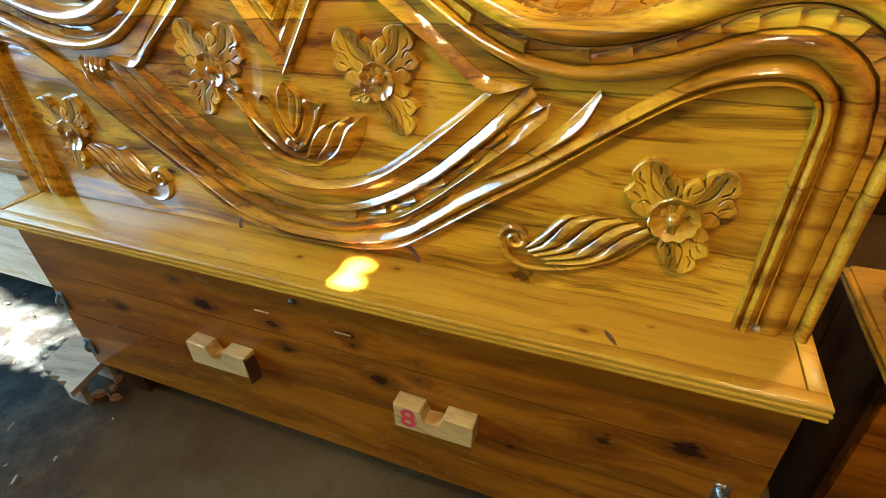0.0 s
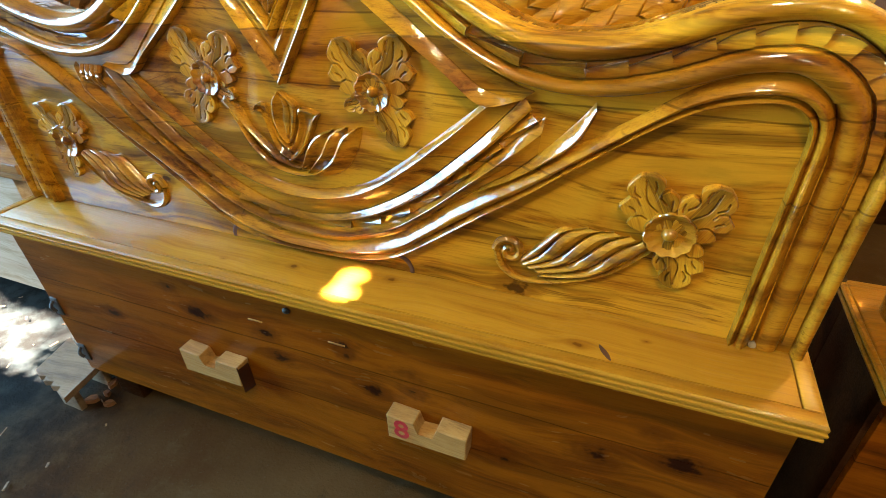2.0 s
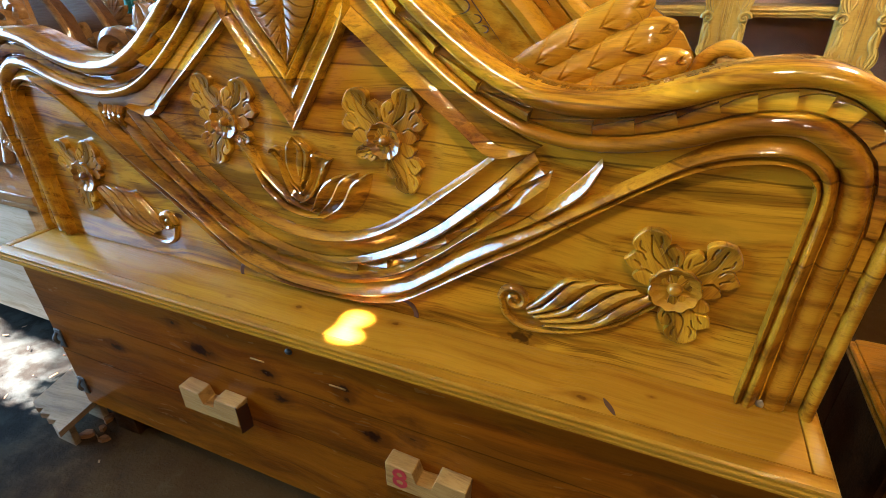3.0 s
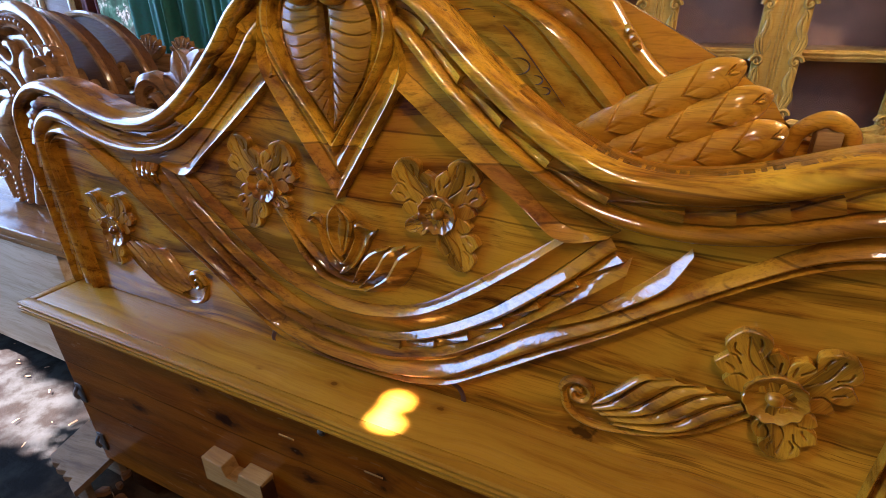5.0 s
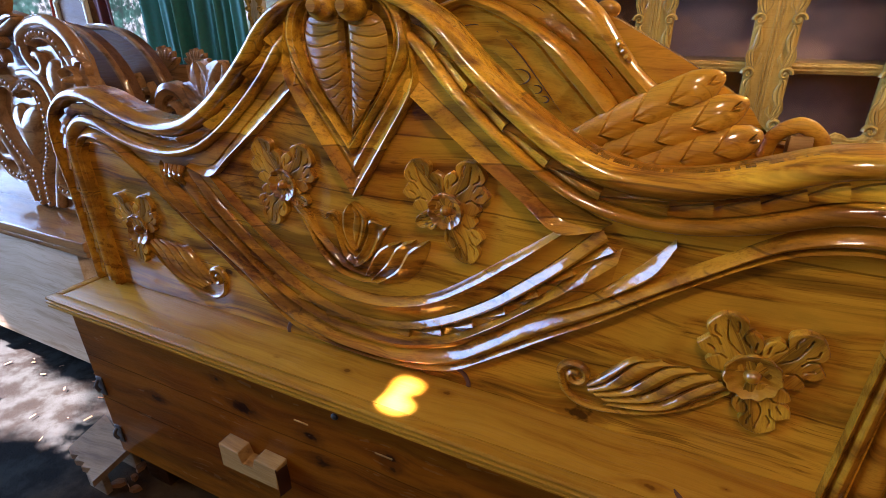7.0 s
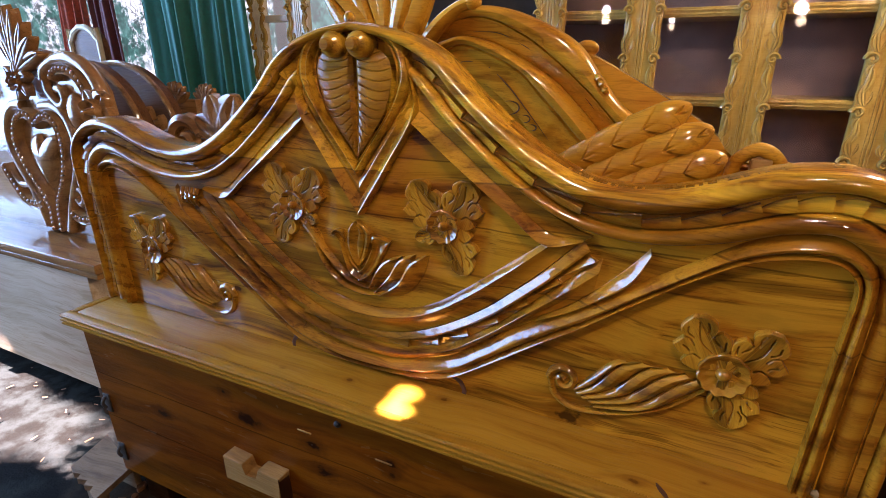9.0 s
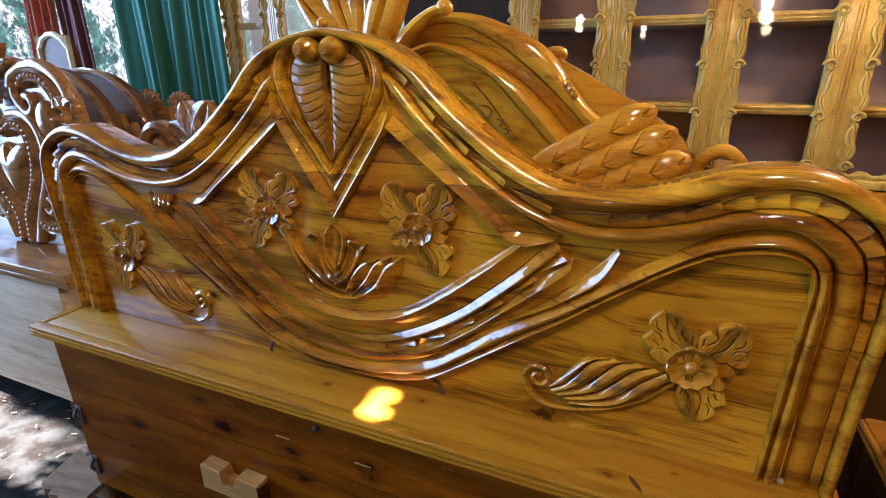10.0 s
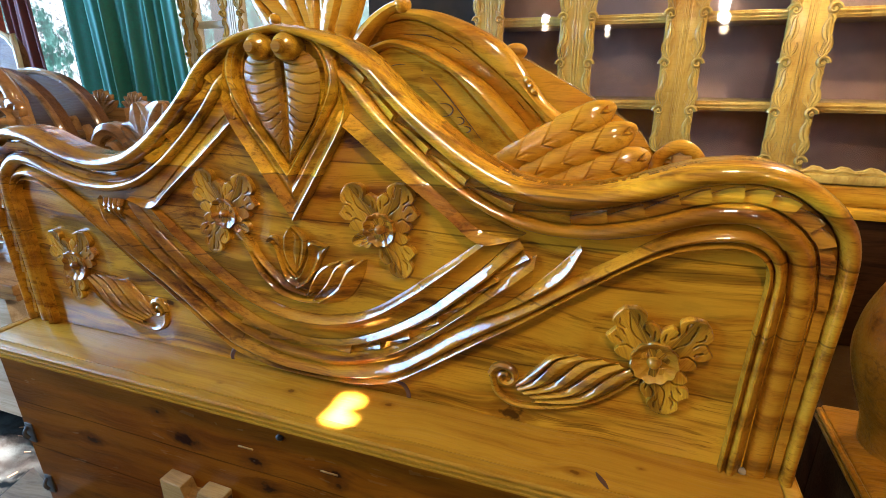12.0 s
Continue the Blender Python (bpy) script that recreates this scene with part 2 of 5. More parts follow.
PINE_TOP = wood("varnished_pine_ledge", (0.42, 0.198, 0.015), (0.33, 0.138, 0.009), (0.15, 0.047, 0.003), rough=0.36, coat=0.10, coat_rough=0.12, bands=0.15, calm=0.45,
                stretch=(0.7, 14.0, 14.0), shift=(0.3, 0.9, 0.0), flat=True,
                knots=((-0.02, -0.060, 0.006), (0.19, -0.035, 0.006), (-0.55, -0.055, 0.005), (0.56, -0.095, 0.008), (-0.18, -0.085, 0.004), (0.66, -0.05, 0.004)))
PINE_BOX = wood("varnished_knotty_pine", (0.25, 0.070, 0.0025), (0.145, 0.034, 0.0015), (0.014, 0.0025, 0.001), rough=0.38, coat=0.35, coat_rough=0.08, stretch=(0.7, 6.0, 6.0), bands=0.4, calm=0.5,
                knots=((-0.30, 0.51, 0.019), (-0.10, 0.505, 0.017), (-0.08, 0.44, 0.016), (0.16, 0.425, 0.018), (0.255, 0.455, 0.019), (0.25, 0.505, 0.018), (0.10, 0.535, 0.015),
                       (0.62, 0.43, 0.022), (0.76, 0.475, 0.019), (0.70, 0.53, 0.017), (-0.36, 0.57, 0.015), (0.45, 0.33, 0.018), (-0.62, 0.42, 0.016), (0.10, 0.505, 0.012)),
                tone_steps=((0.33, (0.92, 0.9, 0.9), -9), (0.48, (1.04, 1.04, 1.0), -9)))
RAW_WOOD = wood("raw_pale_wood", (0.42, 0.225, 0.055), (0.32, 0.160, 0.035), (0.16, 0.070, 0.015), rough=0.7, coat=0.0, stretch=(1.5, 10, 10), wear=0.2, bands=0.15)
GREY_WOOD = wood("weathered_offcut_wood", (0.26, 0.155, 0.075), (0.20, 0.115, 0.052), (0.10, 0.052, 0.022), rough=0.8, coat=0.0, stretch=(2, 9, 9), wear=0.3)
LEFT_WOOD = wood("varnished_brown_wood_left", (0.42, 0.21, 0.07), (0.31, 0.140, 0.042), (0.12, 0.05, 0.012), coat=1.0, coat_rough=0.07, shift=(5, 2, 1))
ARCH_WOOD = wood("brown_varnished_plank", (0.17, 0.072, 0.026), (0.125, 0.048, 0.016), (0.06, 0.021, 0.006), coat=0.15, coat_rough=0.3, shift=(6, 2, 1))
TEAK_DARK = plain("dark_stained_cut", (0.10, 0.035, 0.006), 0.4, spread=0.2)
BARE_WOOD = wood("bare_pale_planks", (0.62, 0.50, 0.36), (0.55, 0.42, 0.28), (0.38, 0.26, 0.15), rough=0.6, coat=0.15, shift=(1, 4, 2))
# near-black base colour carries the shade of box sides, gaps and bases
DARK_WOOD = wood("shade_dark_wood", (0.045, 0.016, 0.004), (0.028, 0.009, 0.002), (0.012, 0.004, 0.001), rough=0.6, coat=0.05, shift=(3, 3, 3))
YELLOW_WOOD = wood("varnished_yellow_cabinet_wood", (0.54, 0.36, 0.085), (0.45, 0.27, 0.052), (0.26, 0.125, 0.022), rough=0.35, coat=0.6, stretch=(9, 9, 1.0), shift=(7, 1, 2))
PALE_FRAME = wood("pale_cabinet_wood", (0.68, 0.55, 0.36), (0.60, 0.45, 0.27), (0.40, 0.27, 0.13), rough=0.4, coat=0.4, stretch=(9, 9, 1.0), shift=(4, 1, 2))
WHITE_FRAME = plain("cream_white_paint", (0.82, 0.70, 0.50), 0.35, spread=0.12, scale=14, bump=0.1, coat=0.4)
PANEL_BROWN = plain("brown_back_panel", (0.25, 0.152, 0.118), 0.55, spread=0.15, scale=8)
FLOOR = floor_material()
WALL = plain("grey_plaster_wall", (0.07, 0.058, 0.048), 0.9, scale=12, bump=0.4)
ROOF = plain("brown_tin_roof", (0.07, 0.055, 0.045), 0.8, scale=6)
GREEN = plain("green_curtain_cloth", (0.006, 0.135, 0.088), 0.7, spread=0.2, scale=60, bump=0.15)
RED = plain("maroon_curtain_cloth", (0.10, 0.018, 0.016), 0.8, spread=0.3, scale=50)
ORANGE = plain("orange_red_curtain_cloth", (0.42, 0.085, 0.040), 0.8, spread=0.3, scale=50)
IRON = plain("rusty_iron", (0.060, 0.050, 0.040), 0.6, 0.3, 0.4, 60)
STEEL = plain("bright_steel", (0.62, 0.60, 0.56), 0.25, 1.0, 0.1, 60)
RED_PAINT = plain("red_paint", (0.42, 0.02, 0.02), 0.6, spread=0.3, scale=80)
DARK_CUT = plain("dark_gouge", (0.085, 0.024, 0.006), 0.6, spread=0.3)
PUTTY = plain("grey_putty", (0.32, 0.25, 0.16), 0.8, spread=0.3, scale=60)
GLASS = glass_material()
BULB = glow("bulb_glass_lit", (0.93, 0.97, 1.0), 1.0)
FOLIAGE = foliage_backdrop()

# ---- mesh helpers ----


def finish(bm, name, mat, sharp=0.7, smooth=True):
    bmesh.ops.recalc_face_normals(bm, faces=bm.faces)
    for f in bm.faces:
        f.smooth = smooth
    for e in bm.edges:
        if len(e.link_faces) == 2 and e.calc_face_angle(0) > sharp:
            e.smooth = False
    me = bpy.data.meshes.new(name)
    bm.to_mesh(me)
    bm.free()
    me.materials.append(mat)
    return me


def part(name, bm, mat, parent=None, label="", sharp=0.7, smooth=True):
    ob = new(name, finish(bm, name, mat, sharp, smooth))
    if parent:
        ob.parent = parent
    return tagged(ob, label)


def thing(name, label, category, at=(0, 0, 0), turn=0.0, group="", kind=""):
    ob = new(name)
    ob.matrix_world = pose(*at, 0, 0, turn)
    return tagged(ob, label, category, group, kind)


def box(bm, lo, hi, bevel=0.0):
    lo, hi = Vector(lo), Vector(hi)
    v = bmesh.ops.create_cube(bm, size=1.0, matrix=Matrix.Translation((lo + hi) / 2) @ Matrix.Diagonal((*(hi - lo), 1)))["verts"]
    if bevel:
        edges = list({e for q in v for e in q.link_edges})
        bmesh.ops.bevel(bm, geom=edges, offset=bevel, segments=2, affect="EDGES", profile=0.5)
    return bm


def boxed(lo, hi, bevel=0.003):
    return box(bmesh.new(), lo, hi, bevel)


def spline(pts, n):
    """n points, evenly spaced along a smooth curve through pts."""
    p = np.array(pts, float)
    if len(p) == 2:
        q = np.linspace(p[0], p[1], 40)
    else:
        e = np.vstack([2 * p[0] - p[1], p, 2 * p[-1] - p[-2]])
        q = []
        for i in range(1, len(e) - 2):
            a, b, c, d = e[i - 1], e[i], e[i + 1], e[i + 2]
            for t in np.linspace(0, 1, 24, endpoint=False):
                q.append(0.5 * (2 * b + (c - a) * t + (2 * a - 5 * b + 4 * c - d) * t * t + (3 * b - a - 3 * c + d) * t ** 3))
        q = np.array(q + [p[-1]])
    s = np.concatenate([[0], np.cumsum(np.linalg.norm(np.diff(q, axis=0), axis=1))])
    u = np.linspace(0, s[-1], n)
    return np.stack([np.interp(u, s, q[:, k]) for k in range(q.shape[1])], 1)


def sheet(bm, rows, close=False):
    """Quads over a grid of points."""
    vs = [[bm.verts.new(p) for p in r] for r in rows]
    for i in range(len(vs) - 1):
        m = len(vs[i])
        for j in range(m if close else m - 1):
            k = (j + 1) % m
            bm.faces.new((vs[i][j], vs[i + 1][j], vs[i + 1][k], vs[i][k]))
    return vs


def ribbon(bm, a, b, prof, n=60, y=0.0, amp=None, wobble=0.0):
    """Relief between two edge curves (x, z); prof: (place across, height towards the front)."""
    A, B = spline(a, n), spline(b, n)
    rows = []
    for i in range(n):
        s = i / (n - 1)
        k = amp(s) if amp else 1.0
        w = wobble * noise.noise((s * 23.0, A[i][0] * 7, 0.3)) if wobble else 0.0
        rows.append([(A[i][0] + (B[i][0] - A[i][0]) * f, y - h * k - w, A[i][1] + (B[i][1] - A[i][1]) * f) for f, h in prof])
    sheet(bm, rows)
    return bm


def mirrored(pts):
    """A right half that starts at the middle line, with its mirror image before it."""
    left = [(-x, z) for x, z in reversed(pts)]
    return left[:-1] + list(pts) if abs(pts[0][0]) < 1e-6 else left + list(pts)


def flip(pts, s):
    return [(s * x, z) for x, z in pts]


def tube(bm, pts, radius, n=40, seg=8, taper=None):
    """A round rod along a 3D curve."""
    P = spline(pts, n)
    rows = []
    up = Vector((0.13, 0.31, 0.94)).normalized()
    for i in range(n):
        d = Vector(P[min(i + 1, n - 1)] - P[max(i - 1, 0)]).normalized()
        e = d.cross(up).normalized()
        f = d.cross(e)
        r = radius * (taper(i / (n - 1)) if taper else 1.0)
        rows.append([Vector(P[i]) + r * (math.cos(2 * math.pi * j / seg) * e + math.sin(2 * math.pi * j / seg) * f) for j in range(seg)])
    vs = sheet(bm, rows, close=True)
    bm.faces.new(list(reversed(vs[0])))
    bm.faces.new(vs[-1])
    return bm


def ball(bm, at, r, squash=(1, 1, 1), u=16, v=10):
    bmesh.ops.create_uvsphere(bm, u_segments=u, v_segments=v, radius=1.0, matrix=Matrix.Translation(at) @ Matrix.Diagonal((r * squash[0], r * squash[1], r * squash[2], 1)))
    return bm


def slab(bm, outline, y0, y1):
    """A plate between two depths with that outline (x, z)."""
    f = [bm.verts.new((x, y0, z)) for x, z in outline]
    b = [bm.verts.new((x, y1, z)) for x, z in outline]
    bm.faces.new(f)
    bm.faces.new(list(reversed(b)))
    for i in range(len(f)):
        j = (i + 1) % len(f)
        bm.faces.new((f[i], b[i], b[j], f[j]))
    bmesh.ops.triangulate(bm, faces=[q for q in bm.faces if len(q.verts) > 4])
    return bm


def leaf(bm, base, tip, width, height=0.010, y=0.0, veins=4, bend=0.12):
    """A carved leaf lying on a board: pointed oval with steep sides, a domed face and cut veins."""
    b, t = Vector((base[0], 0, base[1])), Vector((tip[0], 0, tip[1]))
    d = t - b
    side = Vector((-d.z, 0, d.x)).normalized()
    nu, nv = 21, 18
    rows = []
    for i in range(nu + 1):
        u = i / nu
        w = width * 0.5 * max(0.0, math.sin(math.pi * min(1.0, 0.06 + 0.94 * u))) ** 0.62
        mid = b + d * u + side * (bend * d.length * math.sin(math.pi * u))
        row = []
        for j in range(nv + 1):
            v = -1 + 2 * j / nv
            vein = 0.35 * max(0.0, math.cos(math.pi * veins * abs(v))) ** 4
            rib = 0.45 * math.exp(-(v / 0.06) ** 2) * (1 - u)
            h = height * (0.62 + 0.25 * (1 - abs(v) ** 3) - vein - rib)
            if j in (0, nv) or i in (0, nu):
                h = -0.004
            if j in (0, nv, 1, nv - 1):
                v = math.copysign(1.0 if j in (0, nv) else 0.98, v)
            row.append(mid + side * (w * v) + Vector((0, y - h, 0)))
        rows.append(row)
    sheet(bm, rows)
    return bm


LOBES = [[(0.10, 0.02), (0.12, 0.34), (0.26, 0.50), (0.36, 0.54)], [(0.36, 0.54), (0.40, 0.48), (0.43, 0.40)], [(0.43, 0.40), (0.53, 0.53), (0.67, 0.56)], [(0.67, 0.56), (0.71, 0.46), (0.76, 0.35)],
         [(0.76, 0.35), (0.90, 0.36), (1.00, 0.25), (1.06, 0.10)], [(1.06, 0.10), (0.98, -0.08), (0.82, -0.18), (0.66, -0.06)], [(0.66, -0.06), (0.68, -0.13), (0.68, -0.21)], [(0.68, -0.21), (0.55, -0.28), (0.42, -0.25), (0.30, -0.15), (0.10, -0.08), (0.10, 0.02)]]
STROKES = [[(0.12, 0.05), (0.35, 0.04), (0.62, 0.14), (0.94, 0.06)], [(0.70, 0.22), (0.80, 0.27), (0.89, 0.24)], [(0.72, 0.00), (0.80, -0.05), (0.89, -0.06)],
           [(0.77, 0.36), (0.70, 0.28), (0.58, 0.26)], [(0.43, 0.41), (0.42, 0.31), (0.33, 0.24)], [(0.66, -0.07), (0.58, -0.06), (0.48, -0.10)], [(0.62, 0.42), (0.55, 0.37), (0.50, 0.36)], [(0.52, -0.20), (0.46, -0.17), (0.40, -0.14)]]


def petal_mesh(hand):
    """A carved acanthus petal 0.1 long: crisp lobes with steep sides, a nearly flat face and thin cut strokes."""
    L, height = 0.1, 0.0135
    rim = np.vstack([spline(q, 36)[:-1] for q in LOBES])
    cen = np.array((0.50, 0.12))
    cuts = np.vstack([spline(q, 40) for q in STROKES])
    bm = bmesh.new()
    rows = []
    for k in range(84):
        f = min(1.0, k / 82)
        pts = cen + (rim - cen) * (f if k < 82 else 1.0 + 0.015 * (k - 82))
        near = np.min(np.hypot(pts[:, None, 0] - cuts[None, :, 0], pts[:, None, 1] - cuts[None, :, 1]), axis=1)
        h = height * (0.72 + 0.22 * pts[:, 0] * f ** 2 + 0.05 * np.cos(9 * pts[:, 1] + 2 * pts[:, 0]) - 0.42 * np.exp(-(near / 0.0100) ** 2) - 0.16 * max(0.0, (f - 0.955) / 0.045) ** 2)
        if k == 83:
            h = h * 0 - 0.009
        rows.append([(p[0] * L, -q, hand * p[1] * L) for p, q in zip(pts, h)])
    sheet(bm, rows, close=True)
    bmesh.ops.remove_doubles(bm, verts=bm.verts, dist=1e-6)
    return finish(bm, "petal", TEAK, 0.8)


PETALS = {1: petal_mesh(1), -1: petal_mesh(-1)}


def rosette(bm, at, r, height=0.016, petals=8, y=0.0):
    """The round heart of a carved flower: a scalloped dish with a knob."""
    rows = []
    for i in range(25):
        f = i / 24
        row = []
        for j in range(72):
            a = 2 * math.pi * j / 72
            lob = abs(math.cos(a * petals / 2))
            rr = r * f * (0.93 + 0.07 * lob if f > 0.6 else 1.0)
            if f < 0.26:
                h = height * (0.55 + 0.45 * math.sqrt(max(0, 1 - (f / 0.26) ** 2)))
            elif f < 0.97:
                g = (f - 0.26) / 0.71
                h = height * (0.42 + 0.48 * g ** 2 - (0.16 * (1 - lob) + 0.05 * abs(math.sin(a * petals))) * g - (0.10 if f > 0.92 else 0.0))
            else:
                h = -0.009
            row.append((at[0] + rr * math.cos(a), y - h, at[1] + rr * math.sin(a)))
        rows.append(row)
    sheet(bm, rows, close=True)
    return bm


def spiral(bm, at, r, turns, width, height, y, start=0.0, hand=1):
    pts = []
    for i in range(46):
        f = i / 45
        a = start + hand * f * turns * 2 * math.pi
        pts.append((at[0] + r * (1 - 0.86 * f) * math.cos(a), y, at[1] + r * (1 - 0.86 * f) * math.sin(a)))
    rows = []
    up = Vector((0, -1, 0))
    for i, p in enumerate(pts):
        d = (Vector(pts[min(i + 1, 45)]) - Vector(pts[max(i - 1, 0)])).normalized()
        e = d.cross(up)
        k = 1 - 0.5 * i / 45
        rows.append([Vector(p) + e * (width * k * q) + up * h for q, h in ((-0.5, -0.004), (-0.42, height * 0.7), (0, height), (0.42, height * 0.7), (0.5, -0.004))])
    sheet(bm, rows)
    return bm


# ---- setting ----
def setting(name, bm, mat, label, category, smooth=False):
    return tagged(part(name, bm, mat, smooth=smooth), label, category, kind="structure")


bm = bmesh.new()
g = []
xs = np.concatenate([np.linspace(-60, -6, 8), np.linspace(-4, 3, 71), np.linspace(5, 60, 8)])
ys = np.concatenate([np.linspace(-60, -5, 8), np.linspace(-3, 3, 61), np.linspace(5, 60, 8)])
for x in xs:
    g.append([(x, y, (0.012 * noise.noise((x * 1.7, y * 1.7, 0)) + 0.006 * noise.noise((x * 6, y * 6, 1)) - 0.006) if -4 < x < 3 and -3 < y < 3 else -0.01) for y in ys])
sheet(bm, g)
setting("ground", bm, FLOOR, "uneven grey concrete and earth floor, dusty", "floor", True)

# unseen roof with small gaps, placed so that the sun patches fall through
ZR = 4.7


def roof_hit(x, y, z):
    k = (ZR - z) / SUN_FROM.z
    return x + SUN_FROM.x * k, y + SUN_FROM.y * k


gaps = []
for x, y, z, w, h in ((0.112, -0.048, HB, 0.026, 0.018), (0.108, -0.076, HB, 0.016, 0.018), (0.118, -0.104, HB, 0.029, 0.018), (0.41, -0.091, HB, 0.0009, 0.0009)):
    gaps.append((*roof_hit(x, y, z), w, h))
gx, gy = roof_hit(0.12, -0.085, HB)
hx, hy = gaps[-1][:2]
# stretch of pinholes added to pool soft sunlight on the floor at the left
rx, ry = roof_hit(-1.95, -0.02, 0)
# edge drawn out to -7.5 to keep the ground outside in shade
xs = sorted({-7.5, 4.0, *np.linspace(gx - 0.06, gx + 0.06, 41), hx - 0.0009, hx + 0.0009, *np.linspace(rx - 0.80, rx + 0.80, 110)})
ys = sorted({-4.5, 3.2, *np.linspace(gy - 0.07, gy + 0.07, 47), hy - 0.0009, hy + 0.0009, *np.linspace(ry - 0.24, ry + 0.24, 36)})


pinholes = random.Random(8)


def pinholed(x, y):
    d = math.hypot((x - rx) / 0.74, (y - ry) / 0.19)
    open_share = 1.5 * (1.15 - d ** 2 + 0.6 * noise.noise((x * 7, y * 9, 2.2)))
    return pinholes.random() < open_share


bm = bmesh.new()
for i in range(len(xs) - 1):
    for j in range(len(ys) - 1):
        mx, my = (xs[i] + xs[i + 1]) / 2, (ys[j] + ys[j + 1]) / 2
        if not any(math.hypot((mx - a) / w, (my - b) / h) < 1.0 for a, b, w, h in gaps) and not (abs(mx - rx) < 0.80 and abs(my - ry) < 0.24 and pinholed(mx, my)):
            bm.faces.new([bm.verts.new(p) for p in ((xs[i], ys[j], ZR), (xs[i + 1], ys[j], ZR), (xs[i + 1], ys[j + 1], ZR), (xs[i], ys[j + 1], ZR))])
bmesh.ops.remove_doubles(bm, verts=bm.verts, dist=1e-5)
setting("ceiling", bm, ROOF, "unseen brown sheet roof with gaps placed for the sun", "roof")

# unseen walls: right closes the room, front and left hold back outside light
setting("wall_right", boxed((4.0, -4.5, 0), (4.15, 3.2, ZR), 0), WALL, "plain grey plaster wall", "wall")
setting("wall_front", boxed((-4.6, -4.65, 0), (4.15, -4.5, ZR), 0), WALL, "plain dark unseen wall, keeps outside light off", "wall")
setting("wall_left", boxed((-4.75, -4.65, 0), (-4.6, -3.4, ZR), 0), WALL, "plain grey unseen wall, narrows the light from the open side", "wall")
setting("wall_back", boxed((-1.4, 3.05, 0), (4.0, 3.2, ZR), 0), WALL, "plain grey plaster wall behind the cabinets", "wall")
setting("wall_back_low", boxed((-4.6, 3.05, 0), (-1.4, 3.2, 0.5), 0), WALL, "low grey plaster wall under the opening", "wall")
bm = bmesh.new()
sheet(bm, [[(-14, 9, -0.5), (-14, 9, 7)], [(0, 9, -0.5), (0, 9, 7)]])
setting("backdrop", bm, FOLIAGE, "glowing backdrop of trees and sky outside the opening", "trees")
bm = bmesh.new()
sheet(bm, [[(-9, -6, -0.5), (-9, -6, 7)], [(-14, 9, -0.5), (-14, 9, 7)]])
setting("backdrop_left", bm, FOLIAGE, "glowing backdrop of trees and sky beside the shop", "trees")

# lit bulbs on cords behind the camera, then two unseen ones added for brightness
for x, y, z, watts, size in ((1.42, -2.1, 1.98, 0.24, 0.06), (1.50, -2.5, 1.86, 0.05, 0.055), (-0.57, -2.2, 1.90, 0.06, 0.05), (0.16, -2.7, 1.80, 0.03, 0.035), (0.85, -1.15, 2.95, 1.7, 0.10), (1.5, 1.05, 2.45, 1.9, 0.07)):
    hang = thing("hanging_bulb", "lit warm-white globe bulb on a black cord, out of view under the roof", "lamp", (x, y, z), group="bulbs on cords")
    part("bulb", ball(bmesh.new(), (0, 0, 0), size, (1, 1, 1.1)), BULB, hang)
    part("socket", tube(bmesh.new(), [(0, 0, size), (0, 0, size + 0.03), (0, 0, size + 0.06)], 0.018, 4, 10), DARK_CUT, hang)
    part("cord", tube(bmesh.new(), [(0, 0, size + 0.06), (0, 0, (ZR - z) / 2), (0, 0, ZR - z)], 0.003, 4, 6), DARK_CUT, hang)
    lamp = new("bulb_light", bpy.data.lights.new("bulb_light", "POINT"))
    lamp.data.energy, lamp.data.color, lamp.data.shadow_soft_size = watts, (1.0, 0.84, 0.47), size
    lamp.location = (x, y, z - 2.2 * size)

# ---- the carved bed head ----
bed = thing("bed_headboard", "carved varnished teak bed headboard on a pine box", "bed")
Z = HB


def up(pts):
    return [(x, z + Z) for x, z in pts]


RAIL = [(0.886, 0.0), (0.888, 0.15), (0.892, 0.34), (0.885, 0.408), (0.864, 0.447), (0.832, 0.476), (0.797, 0.496), (0.757, 0.506), (0.711, 0.505), (0.664, 0.496), (0.615, 0.479), (0.563, 0.463),
        (0.515, 0.455), (0.465, 0.455), (0.411, 0.467), (0.347, 0.499), (0.281, 0.545), (0.224, 0.592), (0.175, 0.640), (0.127, 0.670), (0.066, 0.690), (0.0, 0.700)]
N = 150
rail = spline(up(RAIL), N)
tang = np.gradient(rail, axis=0)
tang /= np.linalg.norm(tang, axis=1)[:, None]
inward = np.stack([-tang[:, 1], tang[:, 0]], 1)
S = np.linspace(0, 1, N)
KEY = [0, 0.22, 0.31, 0.52, 0.70, 0.86, 1.0]
W1 = np.interp(S, KEY, [0.020, 0.021, 0.026, 0.037, 0.034, 0.025, 0.016])
W2 = np.interp(S, KEY, [0.037, 0.039, 0.054, 0.060, 0.054, 0.045, 0.032])
W3 = np.interp(S, KEY, [0.072, 0.074, 0.090, 0.090, 0.072, 0.066, 0.050])


LOW = np.interp(S, [0, 0.16, 0.34, 1.0], [0.55, 0.60, 1.0, 1.0])


def inset(w):
    return rail + inward * (w[:, None] if hasattr(w, "shape") else w)


HEART_SIDE = int(np.argmax(rail[20:, 0] < 0.112)) + 20
FADE = np.interp(rail[:, 0], [0.110, 0.17], [0.62, 1.0])


